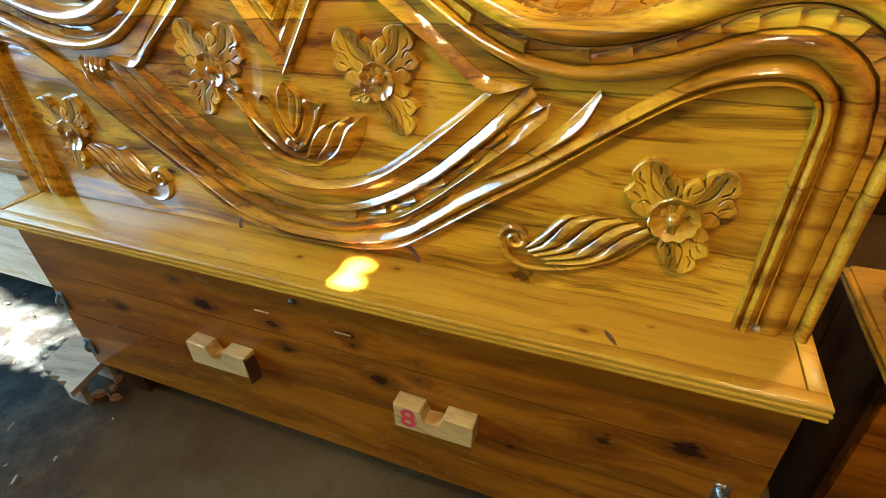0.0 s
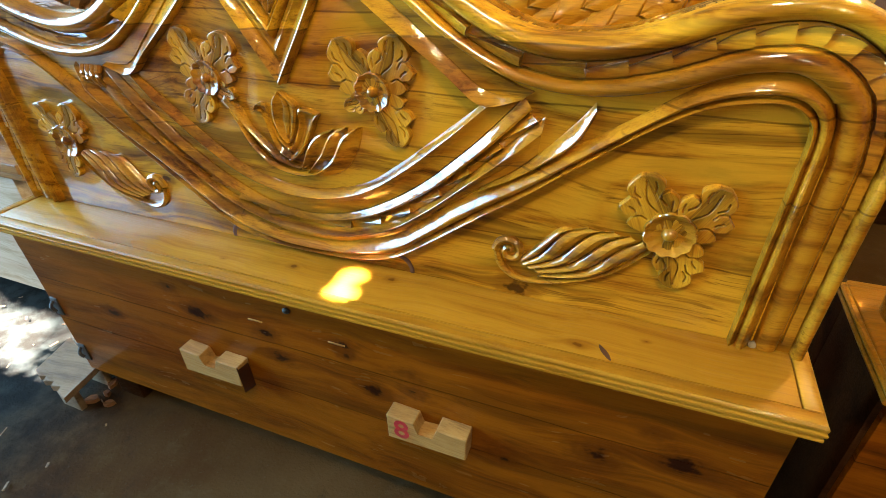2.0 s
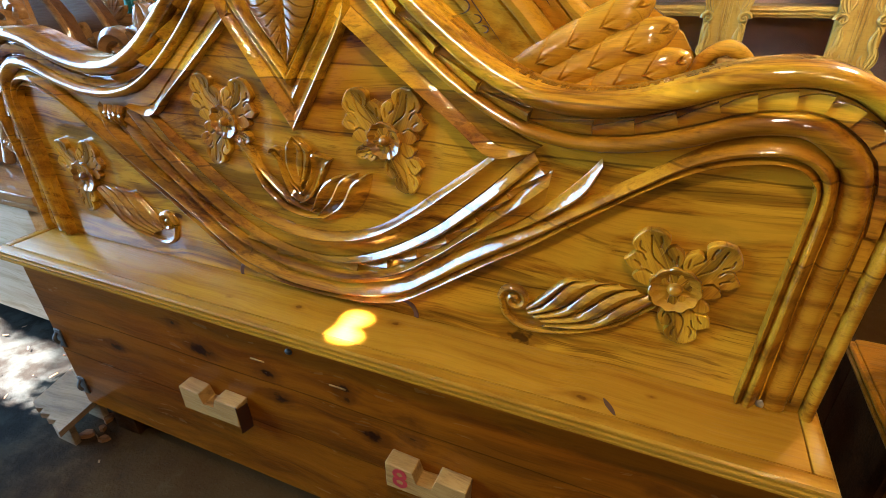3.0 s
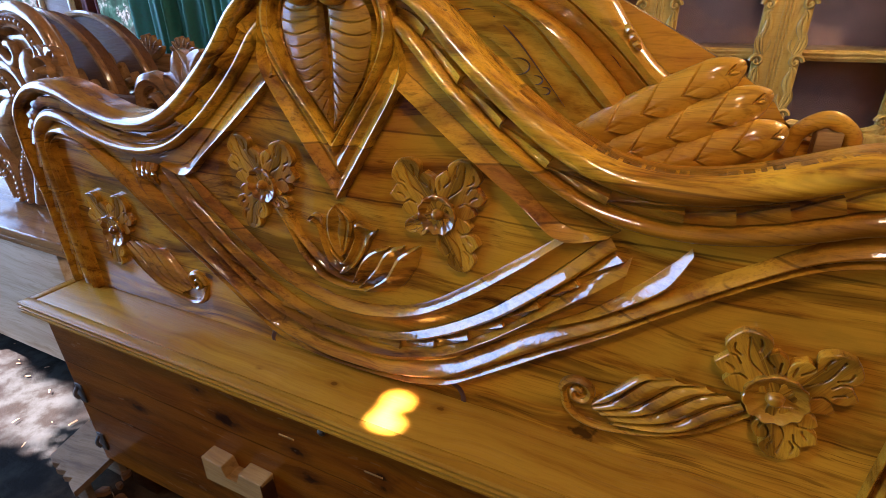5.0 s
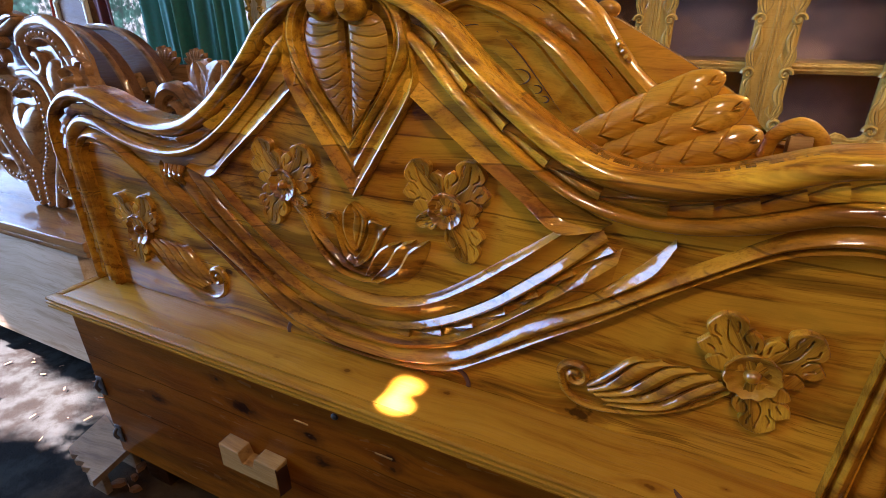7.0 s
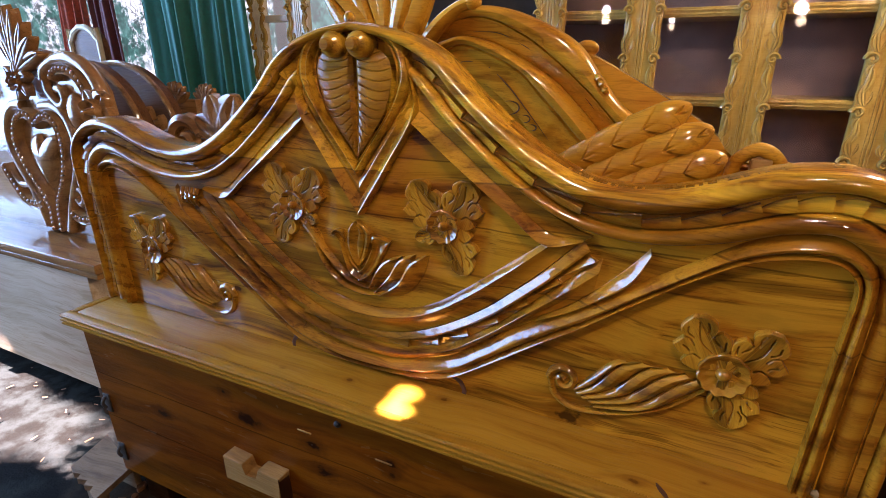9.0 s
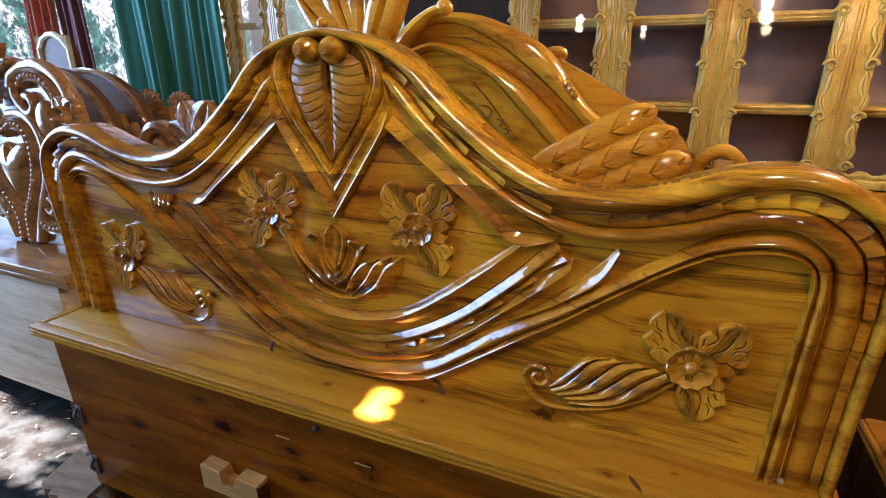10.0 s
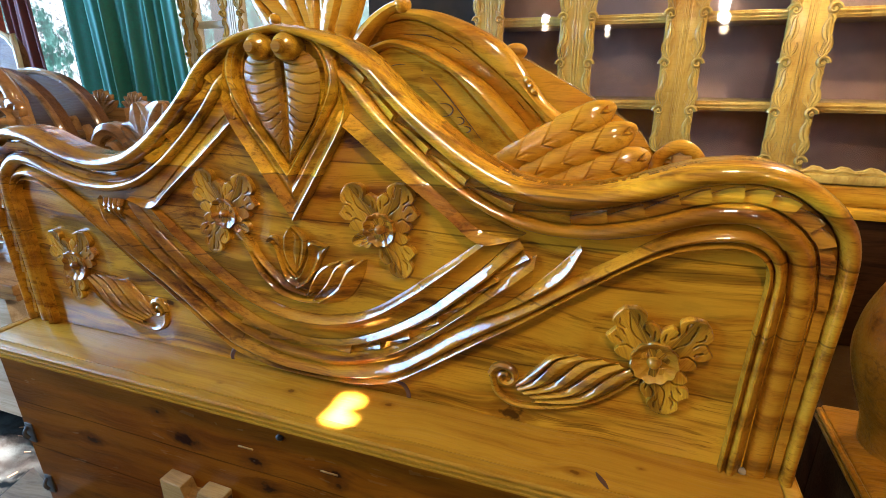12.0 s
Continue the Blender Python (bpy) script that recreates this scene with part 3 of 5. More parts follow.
def band(bm, w0, w1, prof, i1=N, sgn=1, fade=False):
    A, B = inset(w0)[:i1], inset(w1)[:i1]
    K = LOW * FADE if fade else LOW
    sheet(bm, [[(sgn * (a[0] + (b[0] - a[0]) * f), -h * k, a[1] + (b[1] - a[1]) * f) for f, h in prof] for a, b, k in zip(A, B, K)])
    return bm


turn_at = int(np.argmax(rail[:, 0]))
crown = rail[turn_at:][::-1]
cols = np.concatenate([-np.linspace(0, 0.884, 160)[::-1][:-1], np.linspace(0, 0.884, 160)])
tops = np.interp(np.abs(cols), crown[:, 0], crown[:, 1])


def hollow(x, z):
    """Shallow dishes scooped out of the panel round the flowers and the vine leaves."""
    x, d = abs(x), 0.0
    for cx, cz, rad in ((0.659, 0.180, 0.118), (0.174, 0.358, 0.110)):
        d = max(d, 0.0042 * min(1.0, max(0.0, (rad - math.hypot(x - cx, z - Z - cz)) / 0.024)))
    u, w = (x - 0.515) * 0.83 + (z - Z - 0.098) * 0.56, (z - Z - 0.098) * 0.83 - (x - 0.515) * 0.56
    d = max(d, 0.0030 * min(1.0, max(0.0, (1.0 - math.hypot(u / 0.150, w / 0.066)) * 2.5)))
    return d + 0.0007 * noise.noise((x * 9, z * 9, 0.4))


bm = bmesh.new()
rows = []
for x, t in zip(cols, tops):
    rows.append([(x, hollow(x, Z + (t - Z) * k / 110), Z + (t - Z) * k / 110) for k in range(111)] + [(x, 0.045, t), (x, 0.045, Z)])
vs = sheet(bm, rows, close=True)
bm.faces.new(vs[0])
bm.faces.new(list(reversed(vs[-1])))
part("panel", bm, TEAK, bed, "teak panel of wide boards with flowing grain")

ROLL = [(math.sin(a) * 0.5 + 0.5, math.cos(a)) for a in np.linspace(-math.pi / 2, math.pi / 2, 11)]
for sgn in (1, -1):
    bm = bmesh.new()
    band(bm, 0.0, W1, [(0.0, -0.02), (0.0, 0.008)] + [(0.03 + 0.92 * f, 0.010 + 0.022 * h) for f, h in ROLL] + [(1.0, 0.002)], sgn=sgn)
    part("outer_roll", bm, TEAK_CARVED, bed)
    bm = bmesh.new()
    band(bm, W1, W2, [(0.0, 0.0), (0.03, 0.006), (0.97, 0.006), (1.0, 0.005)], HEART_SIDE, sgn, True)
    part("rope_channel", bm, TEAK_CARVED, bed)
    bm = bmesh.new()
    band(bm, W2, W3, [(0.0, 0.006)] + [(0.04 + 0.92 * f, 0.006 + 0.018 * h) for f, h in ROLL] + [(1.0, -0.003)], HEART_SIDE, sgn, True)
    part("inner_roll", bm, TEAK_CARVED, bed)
    # overlapping scale carving in the channel
    i = 2
    while i < HEART_SIDE - 6:
        L = 6 if i < 36 else 5 if i < 88 else 8
        sliver = 1.0 if i >= 88 else 0.0
        bm = bmesh.new()
        A, B = inset(W1 + 0.002)[i:i + L + 1], inset(W2 - 0.001)[i:i + L + 1]
        rows = []
        for k, (a, b) in enumerate(zip(A, B)):
            f = k / L
            h = (0.0120 + 0.0060 * (1 - f)) * LOW[i] * (1.0 if i < 100 else 0.78) * FADE[i + L]
            e = (0.34 + 0.40 * sliver) * f * f
            h *= 1 + 1.1 * sliver * (1 - f)
            rows.append([(sgn * (a[0] + (b[0] - a[0]) * q), -hh, a[1] + (b[1] - a[1]) * q) for q, hh in ((e, 0.004), (e + 0.04, h * 0.9), (e + (1 - e) * 0.5, h * (1 - 0.25 * sliver)), (0.96, h * (0.9 - 0.45 * sliver)), (1.0, 0.004))])
        vs = sheet(bm, rows)
        back = [(p[0], -0.004, p[2]) for p in rows[0]]
        q = [bm.verts.new(p) for p in back]
        for j in range(4):
            bm.faces.new((q[j], vs[0][j], vs[0][j + 1], q[j + 1]))
        part("scale", bm, TEAK_CARVED, bed, sharp=0.4)
        i += L

# long strip: up the stile, round the corner and down into the sweep
STRIP_A = [(0.812, 0.0), (0.815, 0.20), (0.816, 0.33), (0.805, 0.385), (0.775, 0.412), (0.736, 0.417), (0.693, 0.409), (0.649, 0.392), (0.590, 0.352), (0.530, 0.312), (0.465, 0.268), (0.413, 0.236), (0.360, 0.203), (0.309, 0.170), (0.260, 0.132), (0.192, 0.084), (0.115, 0.056), (0.06, 0.042), (0.0, 0.040)]
STRIP_B = [(0.780, 0.0), (0.784, 0.159), (0.788, 0.278), (0.789, 0.346), (0.775, 0.372), (0.749, 0.383), (0.705, 0.379), (0.653, 0.363), (0.592, 0.326), (0.508, 0.264), (0.434, 0.207), (0.370, 0.163), (0.309, 0.118), (0.25, 0.076), (0.190, 0.038), (0.12, 0.020), (0.06, 0.014), (0.0, 0.012)]
for sgn in (1, -1):
    bm = bmesh.new()
    ribbon(bm, flip(up(STRIP_A), sgn), flip(up(STRIP_B), sgn), [(0, -0.003), (0.03, -0.001), (0.44, 0.0162), (0.50, 0.0174), (0.58, 0.0166), (0.68, 0.0132), (0.705, 0.0110), (0.72, 0.0040), (0.75, 0.0055), (0.965, 0.0142), (1.0, 0.0138), (1.04, -0.004)], 170, y=-0.0035)
    part("sweep_strip", bm, TEAK_CARVED, bed, sharp=0.5)

# the sweeping ribs, from tip to tip through the middle: each a cut, a bright slope and a long fall
V0 = [(0, 0.155), (0.06, 0.160), (0.14, 0.184), (0.219, 0.236), (0.309, 0.307), (0.362, 0.349)]
V1 = [(0, 0.100), (0.063, 0.107), (0.12, 0.124), (0.192, 0.160), (0.26, 0.205), (0.309, 0.247), (0.36, 0.294), (0.426, 0.364)]
V2 = [(0, 0.091), (0.063, 0.097), (0.127, 0.112), (0.192, 0.141), (0.26, 0.184), (0.309, 0.222), (0.38, 0.286), (0.440, 0.346)]
V3 = [(0, 0.074), (0.06, 0.077), (0.115, 0.087), (0.192, 0.116), (0.26, 0.160), (0.309, 0.199), (0.40, 0.284), (0.459, 0.337)]
V4 = [(0, 0.043), (0.06, 0.045), (0.115, 0.059), (0.192, 0.088), (0.26, 0.136), (0.309, 0.174), (0.36, 0.208), (0.413, 0.243), (0.450, 0.276)]


def tips(s):
    return min(1.0, 0.35 + 7 * min(s, 1 - s))


for a, b, prof in ((V0, V1, [(0, -0.003), (0.02, -0.0010), (0.245, 0.0142), (0.265, 0.0148), (0.30, 0.0136), (0.44, 0.0072), (0.60, 0.0028), (0.85, 0.0006), (0.975, 0.0006), (1, -0.003)]),
                   (V1, V2, [(0, -0.003), (0.04, 0.003), (0.30, 0.006), (0.70, 0.0140), (0.78, 0.0145), (0.94, 0.012), (1, -0.003)]),
                   (V3, V4, [(0, -0.003), (0.03, -0.001), (0.38, 0.0142), (0.42, 0.0148), (0.50, 0.0118), (0.72, 0.0028), (0.96, 0.0004), (1, -0.003)])):
    bm = bmesh.new()
    ribbon(bm, mirrored(up(a)), mirrored(up(b)), prof, 150, y=-0.0035, amp=tips)
    part("sweep_rib", bm, TEAK_CARVED, bed, sharp=0.45)
for sgn in (1, -1):
    bm = bmesh.new()
    ribbon(bm, flip(up([(0.36, 0.209), (0.413, 0.244), (0.465, 0.290), (0.505, 0.334), (0.527, 0.362)]), sgn), flip(up([(0.36, 0.206), (0.42, 0.236), (0.470, 0.270), (0.510, 0.304), (0.531, 0.350)]), sgn),
           [(0, 0.0), (0.04, 0.002), (0.74, 0.0165), (0.84, 0.0165), (0.96, 0.008), (1, -0.003)], 40, amp=lambda s: min(1.0, 0.4 + 3 * (1 - s)))
    part("rib_tip", bm, TEAK_CARVED, bed)
# stepped notches between two ribs
A, B = spline(up(V2), 61), spline(up(V3), 61)
for sgn in (1, -1):
    for i in range(3, 52, 8):
        bm = bmesh.new()
        rows = []
        for k in range(9):
            f = k / 8
            a, b = A[i + k], B[i + k]
            w = 0.22 + 0.62 * f
            rows.append([(sgn * (a[0] + (b[0] - a[0]) * q), -hh, a[1] + (b[1] - a[1]) * q) for q, hh in ((0.0, 0.0), (0.04, 0.001), (w, 0.001 + 0.0158 * w), (min(0.97, w + 0.08), 0.014 * w), (1.0, 0.003))])
        vs = sheet(bm, rows)
        q = [bm.verts.new((p[0], 0.002, p[2])) for p in rows[-1]]
        for j in range(4):
            bm.faces.new((vs[-1][j], q[j], q[j + 1], vs[-1][j + 1]))
        part("step", bm, TEAK_CARVED, bed, sharp=0.4)

# slanting fascia from the crest down to the tips of the ribs
for sgn in (1, -1):
    bm = bmesh.new()
    ribbon(bm, flip(up([(0.120, 0.610), (0.228, 0.527), (0.339, 0.424), (0.405, 0.384), (0.44, 0.372)]), sgn), flip(up([(0.105, 0.541), (0.205, 0.462), (0.300, 0.392), (0.362, 0.347), (0.425, 0.362)]), sgn),
           [(0, 0.0), (0.04, 0.006), (0.58, 0.006), (0.605, 0.0035), (0.915, 0.0175), (0.955, 0.0185), (0.98, 0.016), (1, -0.003)], 60)
    part("slanting_fascia", bm, TEAK_CARVED, bed)

# heart-shaped crest
for sgn in (1, -1):
    bm = bmesh.new()
    ribbon(bm, flip(up([(0.112, 0.640), (0.124, 0.590), (0.124, 0.544), (0.067, 0.452), (0.0, 0.352)]), sgn), flip(up([(0.100, 0.640), (0.110, 0.590), (0.088, 0.550), (0.036, 0.480), (0.0, 0.428)]), sgn),
           [(0, -0.004), (0.04, 0.021), (0.08, 0.0235), (0.12, 0.0228), (0.40, 0.0120), (0.46, 0.0070), (0.58, 0.0080), (0.74, 0.0140), (0.90, 0.0120), (1, 0.006)], 60)
    part("crest_bevel", bm, TEAK_CARVED, bed)
    bm = bmesh.new()
    ribbon(bm, flip(up([(0.006, 0.700), (0.055, 0.692), (0.100, 0.668), (0.119, 0.615), (0.088, 0.550), (0.036, 0.480), (0.0, 0.428)]), sgn),
           flip(up([(0.014, 0.672), (0.045, 0.672), (0.074, 0.655), (0.086, 0.612), (0.070, 0.556), (0.035, 0.505), (0.0, 0.462)]), sgn),
           [(0, 0.0), (0.03, 0.012), (0.18, 0.021), (0.40, 0.0245), (0.57, 0.0215), (0.62, 0.018), (0.64, 0.0225), (0.70, 0.0240), (0.745, 0.0210), (0.78, 0.003), (0.97, 0.002), (1, 0.006)], 70)
    part("crest_rim", bm, TEAK_CARVED, bed)
    # veined leaf inside the heart
    bm = bmesh.new()
    inner = spline(up([(0.040, 0.662), (0.072, 0.640), (0.078, 0.606), (0.064, 0.556), (0.034, 0.510), (0.002, 0.470)]), 420)
    mid = spline(up([(0.004, 0.650), (0.003, 0.60), (0.002, 0.54), (0.001, 0.468)]), 420)
    rows = []
    for i in range(420):
        row = []
        for k in range(25):
            f = k / 24
            saw = (i / 419 * 13 - 1.7 * math.sin(1.9 * f) + 4) % 1.0
            h = 0.012 + 0.004 * math.sin(math.pi * f) - 0.0036 * math.exp(-((saw - 0.5) / 0.055) ** 2) * min(1.0, 5 * f) * min(1.0, 1.25 - f) - 0.006 * math.exp(-(f / 0.06) ** 2)
            row.append((sgn * (mid[i][0] + (inner[i][0] - mid[i][0]) * f), -h, mid[i][1] + (inner[i][1] - mid[i][1]) * f))
        rows.append(row)
    sheet(bm, rows)
    part("crest_leaf", bm, TEAK_LEAF, bed)
    bm = bmesh.new()
    turned = [(0.0001, 0.0530), (0.0085, 0.0530), (0.0104, 0.0512), (0.0118, 0.0440), (0.0130, 0.0415), (0.0185, 0.0390), (0.0218, 0.0330), (0.0228, 0.0240), (0.0215, 0.0100), (0.0200, -0.002)]
    sheet(bm, [[(sgn * 0.027 - 0.05 * h + q * math.cos(a), -h, Z + 0.662 + q * math.sin(a)) for a in np.linspace(0, 2 * math.pi, 28, endpoint=False)] for q, h in turned], close=True)
    part("crest_curl", bm, TEAK_CARVED, bed)
bm = ball(bmesh.new(), (-0.012, 0.004, Z + 0.706), 0.0105)
part("top_knob", bm, TEAK_CARVED, bed)


# flowers
def flower(at, r, petals, y=0.0035):
    bm = rosette(bmesh.new(), at, r, 0.021, 11, y)
    head = part("flower", bm, TEAK_CARVED, bed, "carved rosette with lobed leaf petals")
    for ang, length, wide, hand in petals:
        ob = new("petal", PETALS[hand])
        ob.parent = head
        ob.matrix_world = pose(at[0], y, at[1], 0, -ang, 0) @ Matrix.Diagonal((length * 10, 1.0, length * 10 * wide, 1.0))
    return head


for sgn in (1, -1):
    def ang(a):
        return a if sgn > 0 else 180 - a
    flower((sgn * 0.659, Z + 0.176), 0.040, [(ang(116), 0.100, 0.98, sgn), (ang(57), 0.099, 0.98, -sgn), (ang(-80), 0.093, 0.95, sgn)])
    flower((sgn * 0.174, Z + 0.352), 0.034, [(ang(124), 0.096, 1.02, sgn), (ang(64), 0.096, 1.02, -sgn), (ang(-66), 0.096, 0.90, sgn), (ang(205), 0.062, 0.7, sgn)])
    # vine leaf with a curled end beside the lower flower
    bm = bmesh.new()
    ridges = [[(0.436, 0.086), (0.458, 0.112), (0.494, 0.153), (0.515, 0.158)], [(0.437, 0.075), (0.468, 0.099), (0.505, 0.148), (0.540, 0.163)], [(0.447, 0.069), (0.498, 0.098), (0.544, 0.150), (0.580, 0.163)],
              [(0.460, 0.064), (0.522, 0.092), (0.572, 0.143), (0.606, 0.160)], [(0.474, 0.058), (0.545, 0.084), (0.594, 0.132), (0.624, 0.154)], [(0.465, 0.050), (0.555, 0.070), (0.604, 0.112), (0.634, 0.142)]]
    for a, b in zip(ridges[:-1], ridges[1:]):
        ribbon(bm, flip(up(a), sgn), flip(up(b), sgn), [(0, -0.003), (0.05, 0.007), (0.30, 0.012), (0.50, 0.013), (0.80, 0.008), (0.97, 0.003), (1.0, -0.003)], 40, amp=lambda s: 0.35 + 0.65 * math.sin(math.pi * min(1, 0.12 + 0.8 * s)))
    vine = part("vine_leaf", bm, TEAK_CARVED, bed, "carved twisted leaf")
    bm = bmesh.new()
    ribbon(bm, flip(up([(0.639, 0.140), (0.585, 0.090), (0.513, 0.056), (0.440, 0.046), (0.408, 0.064), (0.397, 0.092)]), sgn), flip(up([(0.634, 0.136), (0.580, 0.082), (0.510, 0.048), (0.436, 0.035), (0.396, 0.056), (0.384, 0.092)]), sgn), [(0, -0.003), (0.1, 0.006), (0.5, 0.009), (0.9, 0.006), (1, -0.003)], 60)
    spiral(bm, (sgn * 0.415, Z + 0.096), 0.026, 1.4, 0.015, 0.011, 0.0, math.pi if sgn > 0 else 0.0, -sgn)
    part("curl", bm, TEAK_CARVED, vine)
    # arched gouge at the foot
    bm = bmesh.new()
    ribbon(bm, flip(up([(0.188, 0.036), (0.212, 0.032), (0.224, 0.012), (0.224, 0.0)]), sgn), flip(up([(0.190, 0.030), (0.205, 0.024), (0.214, 0.010), (0.214, 0.0)]), sgn), [(0, 0.0006), (0.2, 0.002), (0.6, 0.0015), (1, 0.0006)], 20)
    part("gouge", bm, DARK_CUT, bed)
    # little fluted corbel under the fascia end
    if sgn < 0:
        for k in range(4):
            bm = tube(bmesh.new(), [(-0.455 - 0.014 * k, -0.006, Z + 0.358), (-0.455 - 0.014 * k, -0.016, Z + 0.335), (-0.457 - 0.014 * k, -0.004, Z + 0.312 + 0.004 * k)], 0.008, 8, 8, lambda s: 1 - 0.55 * s)
            part("flute", bm, TEAK_CARVED, bed)

# tulip and its stems
EDGE = [(0, -0.003), (0.03, 0.012), (0.12, 0.014), (0.40, 0.005), (0.60, 0.005), (0.88, 0.014), (0.97, 0.012), (1, -0.003)]
BLADE = [(0, -0.003), (0.04, 0.012), (0.16, 0.0145), (0.6, 0.006), (0.94, 0.002), (1, -0.003)]
bm = bmesh.new()
ribbon(bm, up([(-0.013, 0.341), (-0.030, 0.326), (-0.037, 0.310), (-0.038, 0.284), (-0.027, 0.257), (-0.014, 0.246)]), up([(-0.013, 0.341), (0.008, 0.328), (0.020, 0.313), (0.012, 0.281), (0.000, 0.258), (-0.010, 0.246)]), EDGE, 40)
tulip = part("tulip", bm, TEAK, bed, "carved tulip with curved stems")
bm = bmesh.new()
ribbon(bm, up([(-0.013, 0.333), (-0.010, 0.315), (-0.016, 0.290), (-0.012, 0.262)]), up([(-0.012, 0.333), (0.000, 0.320), (0.003, 0.295), (-0.008, 0.262)]), [(0, 0.004), (0.1, 0.011), (0.5, 0.013), (0.9, 0.011), (1, 0.004)], 24)
part("heart_petal", bm, TEAK, tulip)
for a, b in (([(-0.076, 0.303), (-0.066, 0.316), (-0.048, 0.313), (-0.040, 0.289), (-0.031, 0.257), (-0.011, 0.236)], [(-0.074, 0.301), (-0.066, 0.302), (-0.057, 0.292), (-0.050, 0.260), (-0.037, 0.226), (-0.012, 0.211)]),
             ([(0.062, 0.307), (0.024, 0.314), (0.020, 0.290), (0.013, 0.270), (-0.004, 0.241), (-0.015, 0.234)], [(0.063, 0.305), (0.054, 0.293), (0.042, 0.268), (0.016, 0.230), (-0.004, 0.214), (-0.016, 0.210)])):
    bm = bmesh.new()
    ribbon(bm, up(a), up(b), EDGE, 50)
    part("petal", bm, TEAK, tulip)
for a in ([(-0.134, 0.300), (-0.117, 0.268), (-0.098, 0.230), (-0.062, 0.197), (-0.006, 0.184), (0.040, 0.190)], [(-0.121, 0.296), (-0.104, 0.268), (-0.074, 0.236), (-0.043, 0.211), (-0.006, 0.200), (0.020, 0.202)]):
    bm = bmesh.new()
    ribbon(bm, up([(x + 0.004, z + 0.006) for x, z in a]), up([(x - 0.004, z - 0.006) for x, z in a]), [(0, -0.003), (0.12, 0.009), (0.5, 0.014), (0.88, 0.009), (1, -0.003)], 50)
    part("stem", bm, TEAK, tulip)
bm = bmesh.new()
ribbon(bm, up([(-0.152, 0.312), (-0.134, 0.292), (-0.124, 0.276)]), up([(-0.133, 0.320), (-0.116, 0.300), (-0.106, 0.284)]), [(0, -0.003), (0.1, 0.011), (0.5, 0.014), (0.9, 0.011), (1, -0.003)], 16)
part("sheath", bm, TEAK, tulip)
for a, b in (([(0.006, 0.198), (0.030, 0.245), (0.054, 0.268), (0.084, 0.279)], [(0.020, 0.192), (0.050, 0.222), (0.074, 0.252), (0.086, 0.277)]), ([(0.020, 0.192), (0.054, 0.232), (0.080, 0.272), (0.112, 0.286)], [(0.032, 0.187), (0.073, 0.212), (0.100, 0.250), (0.114, 0.284)]),
             ([(0.032, 0.187), (0.076, 0.224), (0.103, 0.268), (0.139, 0.290)], [(0.040, 0.180), (0.098, 0.202), (0.132, 0.247), (0.142, 0.288)])):
    bm = bmesh.new()
    ribbon(bm, up(a), up(b), BLADE, 40)
    part("feather", bm, TEAK, tulip)

# putty left in the corner of the stile
part("putty_dab", ball(bmesh.new(), (0.815, -0.006, Z + 0.004), 0.006, (1.2, 0.8, 1.2), 10, 6), PUTTY, bed)

# ---- ledge and box ----
prof = [(-0.108, -0.0465), (-0.112, -0.036), (-0.128, -0.0335), (-0.138, -0.0325), (-0.1435, -0.030), (-0.1435, -0.0255), (-0.1385, -0.0232), (-0.1385, -0.0215), (-0.1445, -0.0195), (-0.1450, -0.0150), (-0.1395, -0.0128), (-0.1395, -0.0112), (-0.1435, -0.0095), (-0.1440, -0.0045), (-0.1410, -0.0005), (-0.1385, 0.0)]
bm = bmesh.new()
rows = []
for y, z in prof:
    o = -0.143 - y  # how far in from the outermost edge
    e = 0.896 + o
    rows.append([(-e, 0.045, Z + z), (-e, y, Z + z), (e, y, Z + z), (e, 0.045, Z + z)])
sheet(bm, rows)
part("ledge_moulding", bm, PINE_TOP, bed, "stepped edge moulding", sharp=0.5)
bm = bmesh.new()
box(bm, (-0.868, -0.116, Z - 0.03), (0.868, 0.045, Z - 0.001), 0.0015)
part("ledge_board", bm, PINE_TOP, bed, "yellow pine ledge board")
bm = bmesh.new()
box(bm, (-0.892, -0.139, Z - 0.02), (0.892, -0.1175, Z), 0.002)
part("ledge_border", bm, PINE_TOP, bed)
for sgn in (1, -1):
    bm = bmesh.new()
    box(bm, (min(sgn * 0.8695, sgn * 0.892), -0.1175, Z - 0.02), (max(sgn * 0.8695, sgn * 0.892), 0.045, Z), 0.002)
    part("ledge_border", bm, PINE_TOP, bed)

bm = bmesh.new()
sheet(bm, [[(0.590 + 0.020 * u + 0.0055 * v * math.sin(math.pi * (0.08 + 0.84 * u)), -0.084 - 0.031 * u, Z + 0.0006 - 0.0002 * abs(v)) for v in (-1, 0, 1)] for u in np.linspace(0, 1, 12)])
part("scar", bm, DARK_CUT, bed, "dark scar across the ledge")

BZ = 0.118


def front_y(z):
    return -0.104 + 0.014 * (0.63 - z) / 0.5


zs = [BZ, 0.33, 0.48, Z - 0.046]
for z0, z1 in zip(zs[:-1], zs[1:]):
    bm = bmesh.new()
    v = []
    for x in (-0.885, 0.885):
        for z in (z0 + 0.0006, z1 - 0.0006):
            v.append([(x, front_y(z), z), (x, front_y(z) + 0.022, z)])
    p = [bm.verts.new(q) for pair in v for q in pair]
    for f in ((0, 2, 6, 4), (1, 5, 7, 3), (0, 4, 5, 1), (2, 3, 7, 6), (0, 1, 3, 2), (4, 6, 7, 5)):
        bm.faces.new([p[i] for i in f])
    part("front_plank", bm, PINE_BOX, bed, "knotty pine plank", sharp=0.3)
for sgn in (1, -1):
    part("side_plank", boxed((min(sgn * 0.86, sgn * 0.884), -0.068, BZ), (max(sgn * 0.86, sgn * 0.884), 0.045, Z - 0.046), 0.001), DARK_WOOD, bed)
